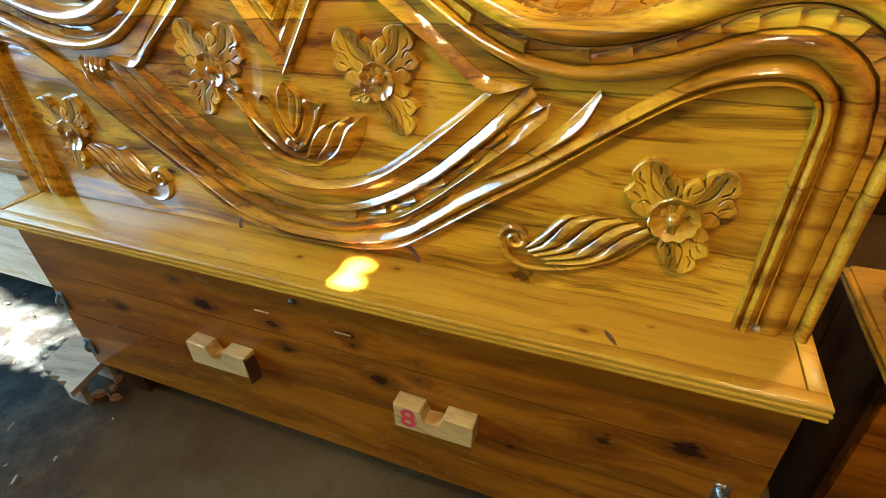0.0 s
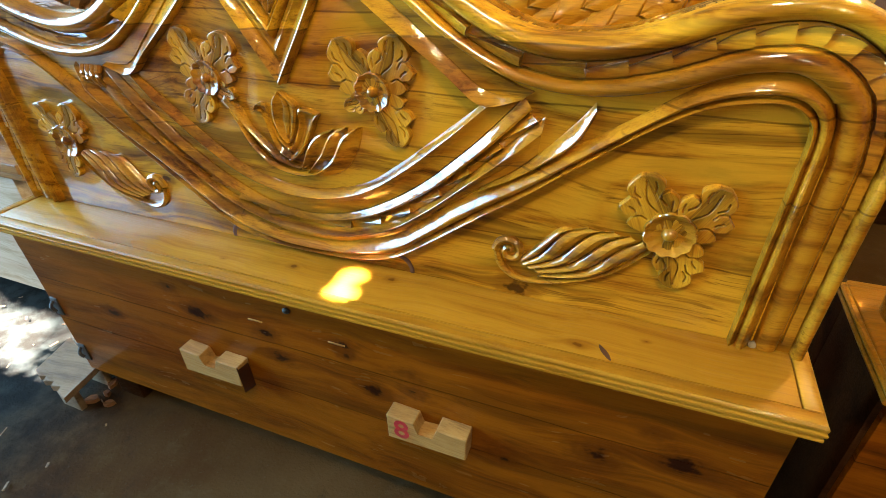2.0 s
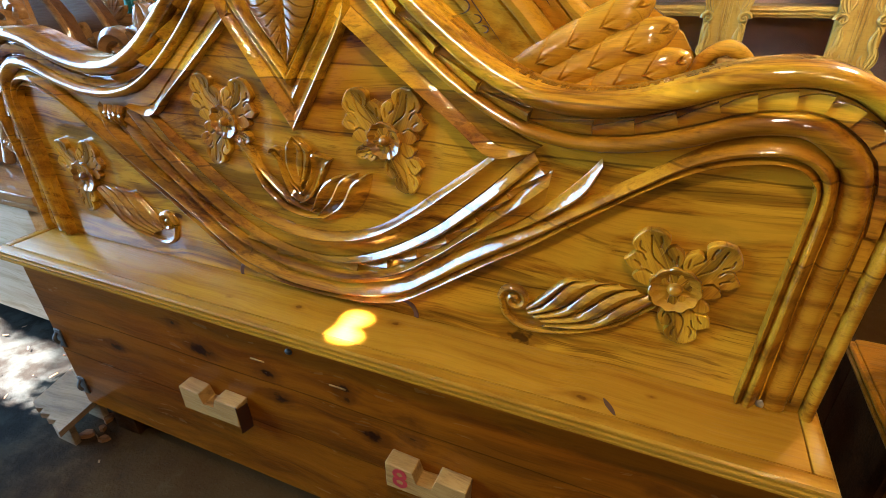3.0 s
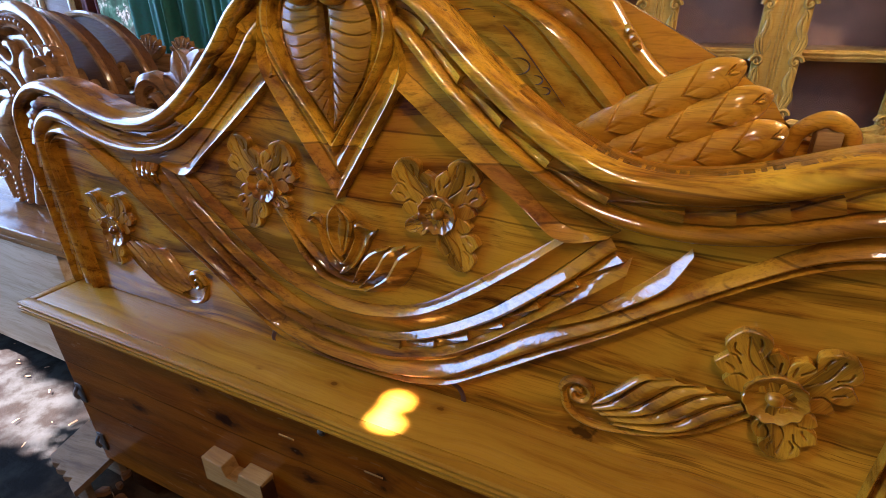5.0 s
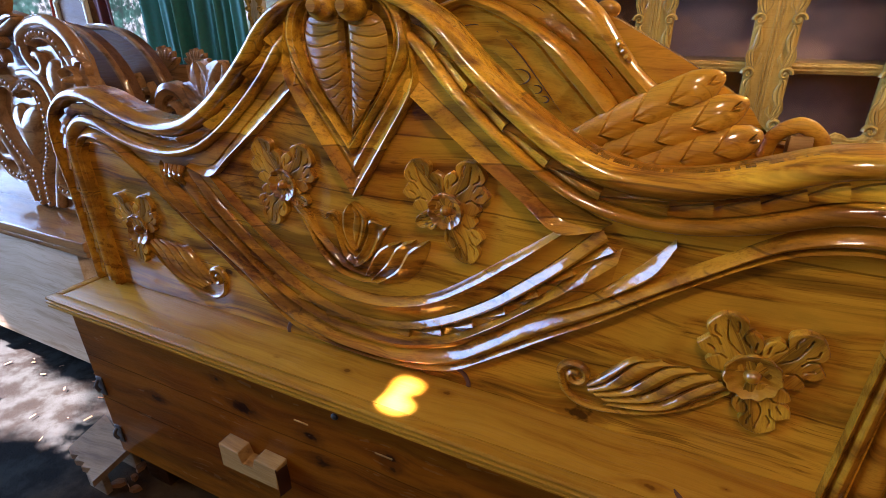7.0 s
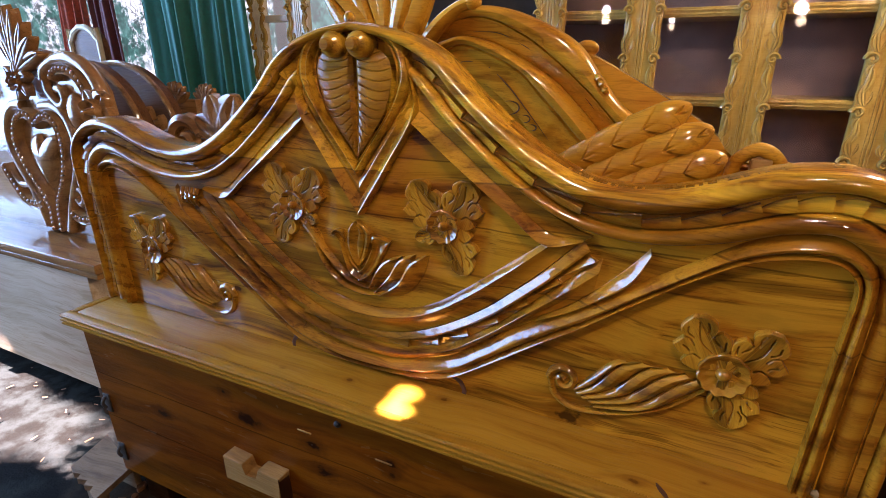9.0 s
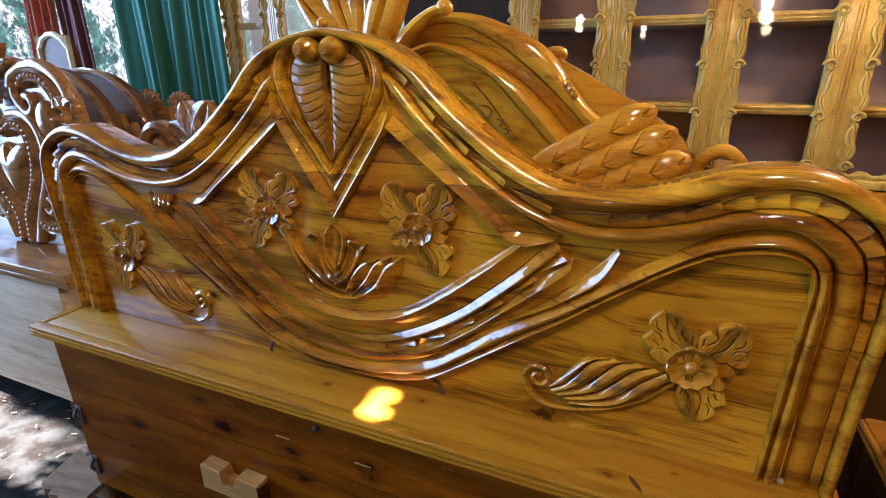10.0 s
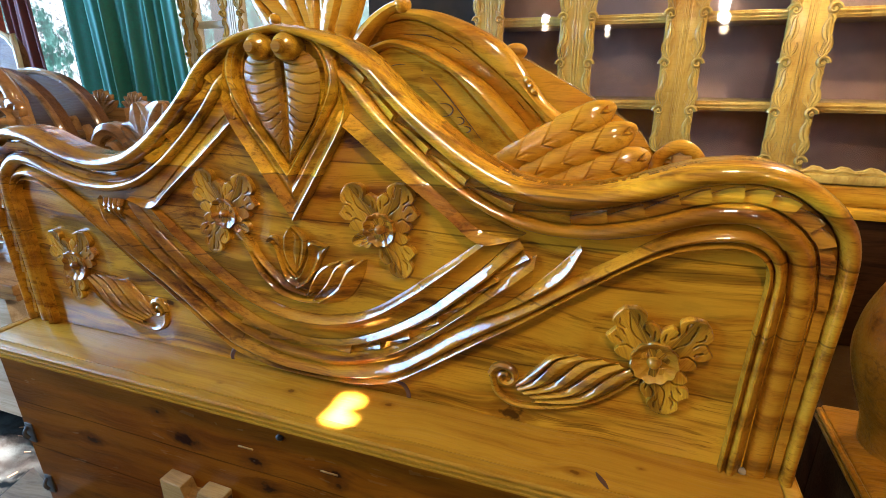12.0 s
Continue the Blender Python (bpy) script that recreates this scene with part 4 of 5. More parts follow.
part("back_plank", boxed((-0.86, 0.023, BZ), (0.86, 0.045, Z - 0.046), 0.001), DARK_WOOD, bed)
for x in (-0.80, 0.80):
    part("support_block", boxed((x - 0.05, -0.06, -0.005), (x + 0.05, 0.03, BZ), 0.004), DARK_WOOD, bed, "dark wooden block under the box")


# notched blocks for the slat beams
def beam_block(x0, y1, mark):
    bm = bmesh.new()
    z1 = 0.408
    y0 = y1 - 0.038
    out = [(0, 0), (0.174, 0.002), (0.177, 0.066), (0.112, 0.068), (0.104, 0.036), (0.068, 0.034), (0.062, 0.066), (0.000, 0.070)]
    f = [bm.verts.new((x0 + x, y0, z1 - 0.070 + z)) for x, z in out]
    b = [bm.verts.new((x0 + x, y1, z1 - 0.070 + z)) for x, z in out]
    bm.faces.new(f)
    bm.faces.new(list(reversed(b)))
    for i in range(len(f)):
        j = (i + 1) % len(f)
        bm.faces.new((f[i], b[i], b[j], f[j]))
    bmesh.ops.bevel(bm, geom=list(bm.edges), offset=0.002, segments=1, affect="EDGES")
    ob = part("beam_block", bm, RAW_WOOD, bed, "raw notched wooden block", sharp=0.4)
    if mark:
        cu = bpy.data.curves.new("mark", "FONT")
        cu.body, cu.size, cu.extrude, cu.align_x, cu.align_y, cu.offset = "8", 0.072, 0.0004, "CENTER", "CENTER", 0.0012
        tmp = bpy.data.objects.new("mark", cu)
        scene.collection.objects.link(tmp)
        dg = bpy.context.evaluated_depsgraph_get()
        me = bpy.data.meshes.new_from_object(tmp.evaluated_get(dg))
        bpy.data.objects.remove(tmp)
        me.materials.clear()
        me.materials.append(RED_PAINT)
        t = new("mark", me)
        t.parent = ob
        t.matrix_local = pose(x0 + 0.033, y0 - 0.0006, z1 - 0.036, 90, 0, 0)
        tagged(t, "red painted figure 8")


beam_block(-0.362, front_y(0.4), False)
beam_block(0.203, front_y(0.4), True)


def hook(x, z, mat):
    bm = bmesh.new()
    box(bm, (x - 0.014, front_y(z) - 0.004, z - 0.03), (x + 0.014, front_y(z) + 0.001, z + 0.03), 0.001)
    plate = part("hook_plate", bm, mat, bed, "iron bed hook plate")
    bm = tube(bmesh.new(), [(x - 0.006, front_y(z) - 0.004, z + 0.018), (x, front_y(z) - 0.016, z + 0.006), (x + 0.006, front_y(z) - 0.012, z - 0.010)], 0.005, 10, 8)
    part("hook", bm, mat, plate)


# splinter scars, a latch eye under the ledge and a torn strap on the plain block
for x, z, w in ((-0.122, 0.540, 0.038), (0.084, 0.536, 0.040)):
    part("splinter", boxed((x - w / 2, front_y(z) - 0.0022, z - 0.0016), (x + w / 2, front_y(z) + 0.001, z + 0.0016), 0.0007), RAW_WOOD, bed, "pale splinter scar")
part("latch_eye", ball(bmesh.new(), (-0.026, front_y(0.595) - 0.002, 0.595), 0.008, (1.1, 0.7, 0.9), 12, 8), IRON, bed, "dark iron eye")
bm = bmesh.new()
sheet(bm, [[(-0.186 + 0.004 * math.sin(2.2 * v), front_y(0.4) - 0.040 + 0.036 * u, 0.404 - 0.080 * v - 0.010 * u) for v in (0, 0.3, 0.6, 0.85, 1.0)] for u in (0, 0.4, 0.75, 1.0)])
bmesh.ops.solidify(bm, geom=bm.faces[:], thickness=0.0025)
part("strap", bm, DARK_CUT, bed, "torn dark strap at the end of the block")


hook(0.828, 0.375, STEEL)
hook(-0.868, 0.375, IRON)
hook(-0.866, 0.195, IRON)

# broken low stool by the box
stool = thing("low_stool", "low stool of pale offcuts with a broken edge on the floor", "stool")
bm = bmesh.new()
out = [(-1.10, -0.01), (-0.885, -0.075), (-0.86, -0.205), (-0.905, -0.192), (-0.915, -0.175), (-0.945, -0.185), (-0.955, -0.168), (-0.99, -0.178), (-1.0, -0.160), (-1.025, -0.168), (-1.06, -0.155)]
f = [bm.verts.new((x, y, 0.108)) for x, y in out]
b = [bm.verts.new((x, y, 0.088)) for x, y in out]
bm.faces.new(f)
bm.faces.new(list(reversed(b)))
for i in range(len(f)):
    j = (i + 1) % len(f)
    bm.faces.new((f[i], b[i], b[j], f[j]))
part("seat", bm, GREY_WOOD, stool, sharp=0.4)
part("leg", boxed((-0.985, -0.165, -0.01), (-0.90, -0.145, 0.088), 0.003), GREY_WOOD, stool)
part("leg", boxed((-0.99, -0.06, -0.01), (-0.91, -0.04, 0.088), 0.003), GREY_WOOD, stool)

# chips of wood under the stool
chips = random.Random(5)
for x, y, size in ((-0.905, -0.128, 0.026), (-0.835, -0.115, 0.016), (-0.900, -0.050, 0.022), (-0.880, -0.088, 0.014)):
    bm = bmesh.new()
    ring = [(size * (0.7 + 0.6 * chips.random()) * math.cos(a), size * (0.45 + 0.4 * chips.random()) * math.sin(a)) for a in np.linspace(0, 5.4, 7)]
    low, top = [bm.verts.new((p, q, -0.004)) for p, q in ring], [bm.verts.new((0.9 * p, 0.9 * q, 0.006 + 0.004 * chips.random())) for p, q in ring]
    bm.faces.new(top)
    bm.faces.new(list(reversed(low)))
    for k in range(7):
        bm.faces.new((low[k], low[(k + 1) % 7], top[(k + 1) % 7], top[k]))
    chip = part("wood_chip", bm, ARCH_WOOD, smooth=False)
    chip.matrix_world = pose(x, y, 0.0, 0, 0, chips.uniform(0, 180))
    tagged(chip, "small brown wood chip lying on the dusty floor", "wood chip", "chips round the stool")

# ---- the orange bed head behind ----
rear = thing("rear_bed_headboard", "orange varnished headboard with carved feathers and wheat ears", "bed", (0, 0.25, 0))
back = spline([(-0.16, 1.30), (-0.05, 1.36), (0.08, 1.40), (0.17, 1.405), (0.26, 1.38), (0.345, 1.338), (0.45, 1.283), (0.53, 1.238), (0.60, 1.19), (0.64, 1.14), (0.72, 1.13), (0.80, 1.09), (0.85, 1.0), (0.87, 0.86), (0.87, 0.1)], 90)
part("panel", slab(bmesh.new(), [(x, z) for x, z in reversed(back)] + [(-0.16, 0.1)], 0.0, 0.04), TEAK_REAR, rear)
# two long feathers: a rounded quill, a hollow vane, and a blunt tip; the next one lies lower
QUILL_A = [(0.10, 1.412), (0.150, 1.418), (0.207, 1.411), (0.28, 1.383), (0.345, 1.345), (0.390, 1.290), (0.427, 1.246), (0.466, 1.214)]
QUILL_A2 = [(0.095, 1.392), (0.140, 1.398), (0.188, 1.388), (0.254, 1.355), (0.300, 1.322), (0.346, 1.285), (0.388, 1.247), (0.430, 1.204)]
QUILL_B = [(0.06, 1.352), (0.110, 1.364), (0.170, 1.352), (0.232, 1.322), (0.299, 1.282), (0.343, 1.242), (0.381, 1.204), (0.414, 1.163)]
QUILL_B2 = [(0.06, 1.330), (0.110, 1.347), (0.174, 1.328), (0.238, 1.295), (0.283, 1.251), (0.322, 1.213), (0.352, 1.182), (0.380, 1.157)]
QUILL_C = [(0.05, 1.270), (0.100, 1.285), (0.155, 1.268), (0.205, 1.232), (0.245, 1.190), (0.280, 1.150), (0.305, 1.120), (0.325, 1.090)]
ROUND = [(0, 0.012), (0.04, 0.040), (0.22, 0.050), (0.50, 0.054), (0.78, 0.050), (0.95, 0.042), (1, 0.030)]
HOLLOW = [(0, 0.034), (0.06, 0.037), (0.22, 0.030), (0.50, 0.024), (0.80, 0.020), (1, 0.012)]
for a, b, c in ((QUILL_A, QUILL_A2, QUILL_B), (QUILL_B, QUILL_B2, QUILL_C)):
    quill = part("feather", ribbon(bmesh.new(), a, b, ROUND, 80), TEAK_REAR, rear, "long carved feather with a raised quill")
    part("vane", ribbon(bmesh.new(), b, c, HOLLOW, 80, wobble=0.002), TEAK_REAR, quill)
    (x0, z0), (x1, z1), (x2, z2) = a[-1], b[-1], c[-1]
    bm = bmesh.new()
    sheet(bm, [[(x0, -0.012, z0), (x0, -0.046, z0)], [(x1, -0.012, z1), (x1, -0.048, z1)], [((x1 + x2) / 2 + 0.01, -0.010, (z1 + z2) / 2 - 0.008), ((x1 + x2) / 2, -0.030, (z1 + z2) / 2)], [(x2, -0.010, z2), (x2, -0.014, z2)]])
    sheet(bm, [[(x0, -0.046, z0), (x0 + 0.014, -0.012, z0 - 0.020)], [(x1, -0.048, z1), (x1 + 0.006, -0.012, z1 - 0.026)]])
    part("tip", bm, TEAK_REAR, quill, smooth=False)
for pts in ([(0.070, 1.275), (0.10, 1.312), (0.16, 1.308), (0.21, 1.268), (0.26, 1.212), (0.30, 1.165)], [(0.13, 1.372), (0.19, 1.366), (0.25, 1.338), (0.31, 1.30), (0.36, 1.255), (0.405, 1.205)]):
    part("cut_line", tube(bmesh.new(), [(x, -0.0245, z) for x, z in pts], 0.0012, 50, 5, lambda q: 0.3 + math.sin(math.pi * q)), TEAK_DARK, rear)
bm = bmesh.new()
for k in range(3):
    tube(bm, [(0.386 + 0.007 * k, -0.046, 1.293 - 0.010 * k), (0.391 + 0.007 * k, -0.0565, 1.286 - 0.010 * k), (0.397 + 0.006 * k, -0.048, 1.284 - 0.012 * k)], 0.0055, 10, 8, lambda q: 0.5 + 0.6 * math.sin(math.pi * q))
part("twist", bm, TEAK_REAR, rear)
for cx, cz, rr in ((0.212, 1.226, 0.022), (0.246, 1.205, 0.012), (0.262, 1.188, 0.010)):
    arc = [(cx + rr * math.cos(a), -0.0215, cz + 0.6 * rr * math.sin(a)) for a in np.linspace(1.9, -1.6, 9)]
    part("engraved_arc", tube(bmesh.new(), arc, 0.0013, 24, 5, lambda q: 0.3 + math.sin(math.pi * q)), TEAK_DARK, rear)


def wheat_ear(x0, z0, x1, z1, rad, y):
    """A plump ear of overlapping pointed scales, each step a chevron across the front."""
    n, m = 260, 56
    d = Vector((x1 - x0, 0, z1 - z0))
    L = d.length
    d = d / L
    side = Vector((-d.z, 0, d.x))
    rows = []
    for i in range(n + 1):
        # each row runs along a chevron, so that the cut between two scales stays clean
        ph = (-0.16 + 1.16 * i / n) * 4.4 % 1.0
        row = []
        for j in range(m):
            a = 2 * math.pi * j / m
            across, out = math.sin(a), math.cos(a)
            u = min(1.0, max(0.0, -0.16 + 1.16 * i / n + 0.155 * abs(across)))
            base = rad * (0.80 + 0.20 * math.sin(math.pi * u)) * math.sqrt(max(0.0004, 1 - max(0.0, (u - 0.78) / 0.22) ** 2))
            step = (0.0040 * (1 - ph) - 0.0052 * math.exp(-((ph - 0.95) / 0.040) ** 2)) * max(0.0, out) ** 0.4 if out > 0 else 0.0
            crease = 0.0030 * math.exp(-(across / 0.05) ** 2) * max(0.0, 1 - ph * 1.6) * (out > 0)
            q = base * (0.93 if base > 0.004 else 1.0) + (step - crease if u < 0.95 else 0.0)
            row.append(Vector((x0, y, z0)) + d * (L * u) + side * (q * across) + Vector((0, -q * out, 0)))
        rows.append(row)
    bm = bmesh.new()
    vs = sheet(bm, rows, close=True)
    bm.faces.new(vs[-1])
    return part("wheat_ear", bm, TEAK_REAR, rear, "carved ear of overlapping scales", sharp=0.55)


wheat_ear(0.330, 1.112, 0.552, 1.244, 0.035, -0.040)
wheat_ear(0.372, 1.088, 0.592, 1.208, 0.034, -0.052)
wheat_ear(0.425, 1.076, 0.620, 1.162, 0.033, -0.064)
# scroll with a square peg in its eye, and the swell it stands on
bm = bmesh.new()
tube(bm, [(0.632, -0.010, 1.118), (0.640, -0.014, 1.152), (0.671, -0.018, 1.172), (0.702, -0.014, 1.152), (0.708, -0.010, 1.120)], 0.0125, 40, 10)
part("scroll", bm, TEAK_REAR, rear)
part("peg", boxed((0.659, -0.034, 1.118), (0.691, 0.0, 1.157), 0.003), RAW_WOOD, rear, "pale square peg")
bm = ribbon(bmesh.new(), [(0.70, 1.140), (0.78, 1.122), (0.84, 1.070), (0.862, 0.98)], [(0.66, 1.10), (0.74, 1.09), (0.80, 1.04), (0.822, 0.96)], ROUND, 40)
part("swell", bm, TEAK_REAR, rear)
part("knob", ball(bmesh.new(), (0.352, 0.015, 1.338), 0.018, (1.3, 0.8, 0.9)), TEAK_REAR, rear)
# fan of petals on top; the last one curls over
for k, (a, L, w) in enumerate(((90, 0.27, 0.09), (68, 0.27, 0.085), (112, 0.27, 0.085), (134, 0.24, 0.075), (150, 0.17, 0.06))):
    d = (math.cos(radians(a)), math.sin(radians(a)))
    part("fan_petal", leaf(bmesh.new(), (-0.055 + 0.03 * d[0], 1.30 + 0.03 * d[1]), (-0.055 + L * d[0], 1.30 + L * d[1]), w, 0.03, -0.02 - 0.004 * (k % 2), 2, 0.0), TEAK_REAR, rear)
bm = ribbon(bmesh.new(), [(0.000, 1.310), (0.024, 1.362), (0.060, 1.400), (0.100, 1.424), (0.132, 1.434)], [(0.034, 1.310), (0.056, 1.350), (0.088, 1.382), (0.118, 1.404), (0.140, 1.412)], ROUND, 50, y=-0.012)
curl = part("curled_petal", bm, TEAK_REAR, rear)
part("curl_end", ball(bmesh.new(), (0.138, -0.045, 1.424), 0.017, (1, 1.3, 1)), TEAK_REAR, curl)
part("fan_knob", ball(bmesh.new(), (-0.168, -0.02, 1.432), 0.015), TEAK_REAR, rear)
part("box", boxed((-0.14, -0.10, 0.0), (0.83, -0.002, 0.66), 0.004), DARK_WOOD, rear)

# ---- beds to the left ----
lb = thing("left_bed_headboard", "brown varnished openwork headboard with heart and bead carving", "bed", (-2.25, 0.28, 0), group="")
part("box", boxed((-1.0, -0.16, 0.14), (1.02, -0.0, 0.655), 0.004), BARE_WOOD, lb, "bare pale plank box")
part("panel", slab(bmesh.new(), [(-1.0, 0.66), (1.06, 0.66), (1.075, 1.1), (1.06, 1.22), (1.02, 1.28), (0.95, 1.295), (0.86, 1.30), (0.80, 1.34), (0.70, 1.36), (0.5, 1.37), (0.3, 1.40), (0.0, 1.44), (-1.0, 1.45)], 0.0, 0.04), LEFT_WOOD, lb, "brown varnished backing panel")
bm = box(bmesh.new(), (-1.04, -0.185, 0.655), (1.12, 0.05, 0.69), 0.006)
part("ledge", bm, LEFT_WOOD, lb, "brown ledge with moulded edge")
part("ledge_moulding", box(bmesh.new(), (-1.03, -0.176, 0.630), (1.11, -0.15, 0.654), 0.006), LEFT_WOOD, lb)
for x in (-0.9, 0.9):
    part("foot", boxed((x - 0.04, -0.14, -0.01), (x + 0.04, -0.04, 0.14), 0.003), DARK_WOOD, lb)
part("side_rail_stub", boxed((0.02, -0.26, 0.40), (0.10, -0.16, 0.48), 0.004), DARK_WOOD, lb)


bead_mesh = finish(ball(bmesh.new(), (0, 0, 0), 0.0105, (1, 1, 1), 8, 6), "bead", LEFT_WOOD)


def bead_row(pts, r, parent, n):
    for x, z in spline(pts, n):
        o = new("bead", bead_mesh)
        o.parent = parent
        o.location = (x, -0.024, z)


def scroll_band(pts, w, parent, name="scroll_band", h=0.035):
    P = spline(pts, 40)
    t = np.gradient(P, axis=0)
    t /= np.linalg.norm(t, axis=1)[:, None]
    nrm = np.stack([-t[:, 1], t[:, 0]], 1)
    bm = bmesh.new()
    sheet(bm, [[(p[0] + q[0] * w * f, -k, p[1] + q[1] * w * f) for f, k in ((-0.5, -0.02), (-0.5, h * 0.5), (-0.35, h * 0.9), (-0.1, h * 0.55), (0.1, h * 0.55), (0.35, h * 0.9), (0.5, h * 0.5), (0.5, -0.02), (0, -0.025))] for p, q in zip(P, nrm)], close=True)
    return part(name, bm, LEFT_WOOD, parent)


# a domed heart in a beaded band, beaded arch beside it, scrolls at the foot
lobe = [(0.683, 1.033), (0.727, 1.062), (0.773, 1.065), (0.788, 1.036), (0.761, 0.974), (0.718, 0.915), (0.671, 0.861)]
other = [(0.671, 0.861), (0.631, 0.914), (0.606, 0.976), (0.602, 1.024), (0.627, 1.056), (0.666, 1.065), (0.683, 1.033)]
edge = np.vstack([spline(lobe, 40)[:-1], spline(other, 40)[:-1]])
mid = np.array((0.690, 0.985))
bm = bmesh.new()
sheet(bm, [[(*(mid + (p - mid) * f)[:1], -0.004 - 0.036 * math.sqrt(max(0.0, 1 - f * f)), (mid + (p - mid) * f)[1]) for p in edge] for f in (0.02, 0.2, 0.4, 0.6, 0.75, 0.87, 0.95, 1.0)], close=True)
part("heart_dome", bm, LEFT_WOOD, lb, "smooth domed heart")
BEADED = ([(0.684, 1.103), (0.662, 1.128), (0.619, 1.136), (0.565, 1.111), (0.527, 1.047), (0.532, 0.985), (0.563, 0.923), (0.615, 0.855), (0.643, 0.785), (0.630, 0.705)],
          [(0.684, 1.103), (0.742, 1.131), (0.790, 1.127), (0.819, 1.096), (0.821, 1.038), (0.801, 0.963), (0.756, 0.884), (0.702, 0.806), (0.681, 0.705)],
          [(0.851, 1.264), (0.869, 1.282), (0.909, 1.291), (0.965, 1.283), (1.003, 1.254), (1.026, 1.214), (1.039, 1.173), (1.035, 1.100), (1.020, 0.950), (0.990, 0.710)],
          [(0.400, 0.930), (0.430, 0.880), (0.480, 0.815), (0.540, 0.790), (0.590, 0.800)], [(0.780, 0.780), (0.830, 0.765), (0.890, 0.775), (0.950, 0.800)])
for pts in BEADED:
    scroll_band(pts, 0.044, lb)
    bead_row(pts, 0.0085, lb, int(sum(math.dist(a, b) for a, b in zip(pts, pts[1:])) / 0.019))
ROLLS = (([(0.740, 1.165), (0.800, 1.168), (0.865, 1.140), (0.893, 1.060), (0.862, 0.950), (0.790, 0.830), (0.728, 0.705)], 0.020), ([(0.620, 1.165), (0.560, 1.160), (0.500, 1.110), (0.475, 1.030), (0.495, 0.950), (0.560, 0.830), (0.590, 0.705)], 0.020),
         ([(0.795, 1.255), (0.803, 1.285), (0.841, 1.305), (0.900, 1.322), (0.970, 1.321), (1.030, 1.298), (1.066, 1.262), (1.085, 1.205), (1.085, 1.050), (1.065, 0.880), (1.050, 0.700)], 0.022),
         ([(0.803, 1.275), (0.797, 1.227), (0.823, 1.191), (0.855, 1.170), (0.884, 1.192), (0.876, 1.222), (0.850, 1.226)], 0.015), ([(0.780, 0.822), (0.800, 0.862), (0.842, 0.878), (0.862, 0.850), (0.838, 0.822), (0.815, 0.838)], 0.014),
         ([(0.428, 0.904), (0.471, 0.863), (0.525, 0.862), (0.548, 0.830), (0.530, 0.800), (0.500, 0.812)], 0.015), ([(0.900, 0.990), (0.940, 0.950), (0.955, 0.880), (0.930, 0.820), (0.895, 0.850)], 0.018))
for pts, rad in ROLLS:
    part("scroll_roll", tube(bmesh.new(), [(x, -0.012, z) for x, z in pts], rad, 50, 10), LEFT_WOOD, lb)
part("swell", ball(bmesh.new(), (0.925, -0.004, 1.150), 0.052, (0.85, 0.55, 1.25), 24, 16), LEFT_WOOD, lb)
part("swell", ball(bmesh.new(), (0.960, -0.004, 1.010), 0.045, (0.75, 0.5, 1.5), 24, 16), LEFT_WOOD, lb)
# rose at the end of the board
part("end_block", boxed((1.090, -0.01, 0.69), (1.190, 0.04, 1.11), 0.006), LEFT_WOOD, lb)
bm = rosette(bmesh.new(), (1.092, 1.165), 0.042, 0.060, 5, -0.03)
rose_end = part("rose", bm, LEFT_WOOD, lb)
for k in range(5):
    a = radians(72 * k - 100)
    part("petal", leaf(bmesh.new(), (1.092 + 0.02 * math.cos(a), 1.165 + 0.02 * math.sin(a)), (1.092 + 0.072 * math.cos(a), 1.165 + 0.072 * math.sin(a)), 0.065, 0.030, -0.03, 1, 0.1), LEFT_WOOD, rose_end)
# crowning flower with a fan of leaves above it
for k, (x, z) in enumerate(((0.600, 1.440), (0.650, 1.482), (0.706, 1.492), (0.752, 1.478), (0.792, 1.436), (0.826, 1.390), (0.850, 1.338))):
    part("fan_leaf", leaf(bmesh.new(), (0.700, 1.285), (x, z), 0.050, 0.034, -0.016 - 0.003 * (k % 2), 2, 0.05), LEFT_WOOD, lb)
for x, z, r in ((0.684, 1.249, 0.036), (0.30, 1.26, 0.06)):
    fl = part("flower", rosette(bmesh.new(), (x, z), r, 0.04, 6, -0.03), LEFT_WOOD, lb)
    for k in range(6):
        a = radians(60 * k + 15)
        part("petal", leaf(bmesh.new(), (x + 0.4 * r * math.cos(a), z + 0.4 * r * math.sin(a)), (x + 1.9 * r * math.cos(a), z + 1.9 * r * math.sin(a)), r * 1.1, 0.03, -0.025, 2, 0.1), LEFT_WOOD, fl)
# rounded plain headboards farther back
for k, (xc, y, top, w) in enumerate(((-1.87, 0.62, 1.318, 0.38), (-1.97, 0.86, 1.306, 0.37))):
    ob = thing("plain_headboard", "plain brown headboard with a rounded top", "bed", (xc, y, 0), group="plain headboards leaning in a row")
    out = [(-w, 0.05)] + [(w * math.sin(a), 0.98 + (top - 0.98) * math.cos(a)) for a in np.linspace(-1.45, 1.45, 30)] + [(w, 0.05)]
    part("panel", slab(bmesh.new(), list(reversed(out)), 0.0, 0.05), ARCH_WOOD, ob, sharp=0.5)
    bm = bmesh.new()
    tube(bm, [(w * math.sin(a), -0.006, 0.98 + (top - 0.98) * math.cos(a)) for a in np.linspace(-1.45, 1.45, 20)], 0.014, 60, 8)
    part("edge_bead", bm, LEFT_WOOD, ob)
    for i in range(4):
        sx, sz = 0.12 + 0.075 * i, 1.16 - 0.035 * i
        bm = bmesh.new()
        spiral(bm, (sx, sz - 0.06), 0.05, 1.2, 0.03, 0.03, -0.02, 1.0, -1)
        part("scroll", bm, LEFT_WOOD, ob)
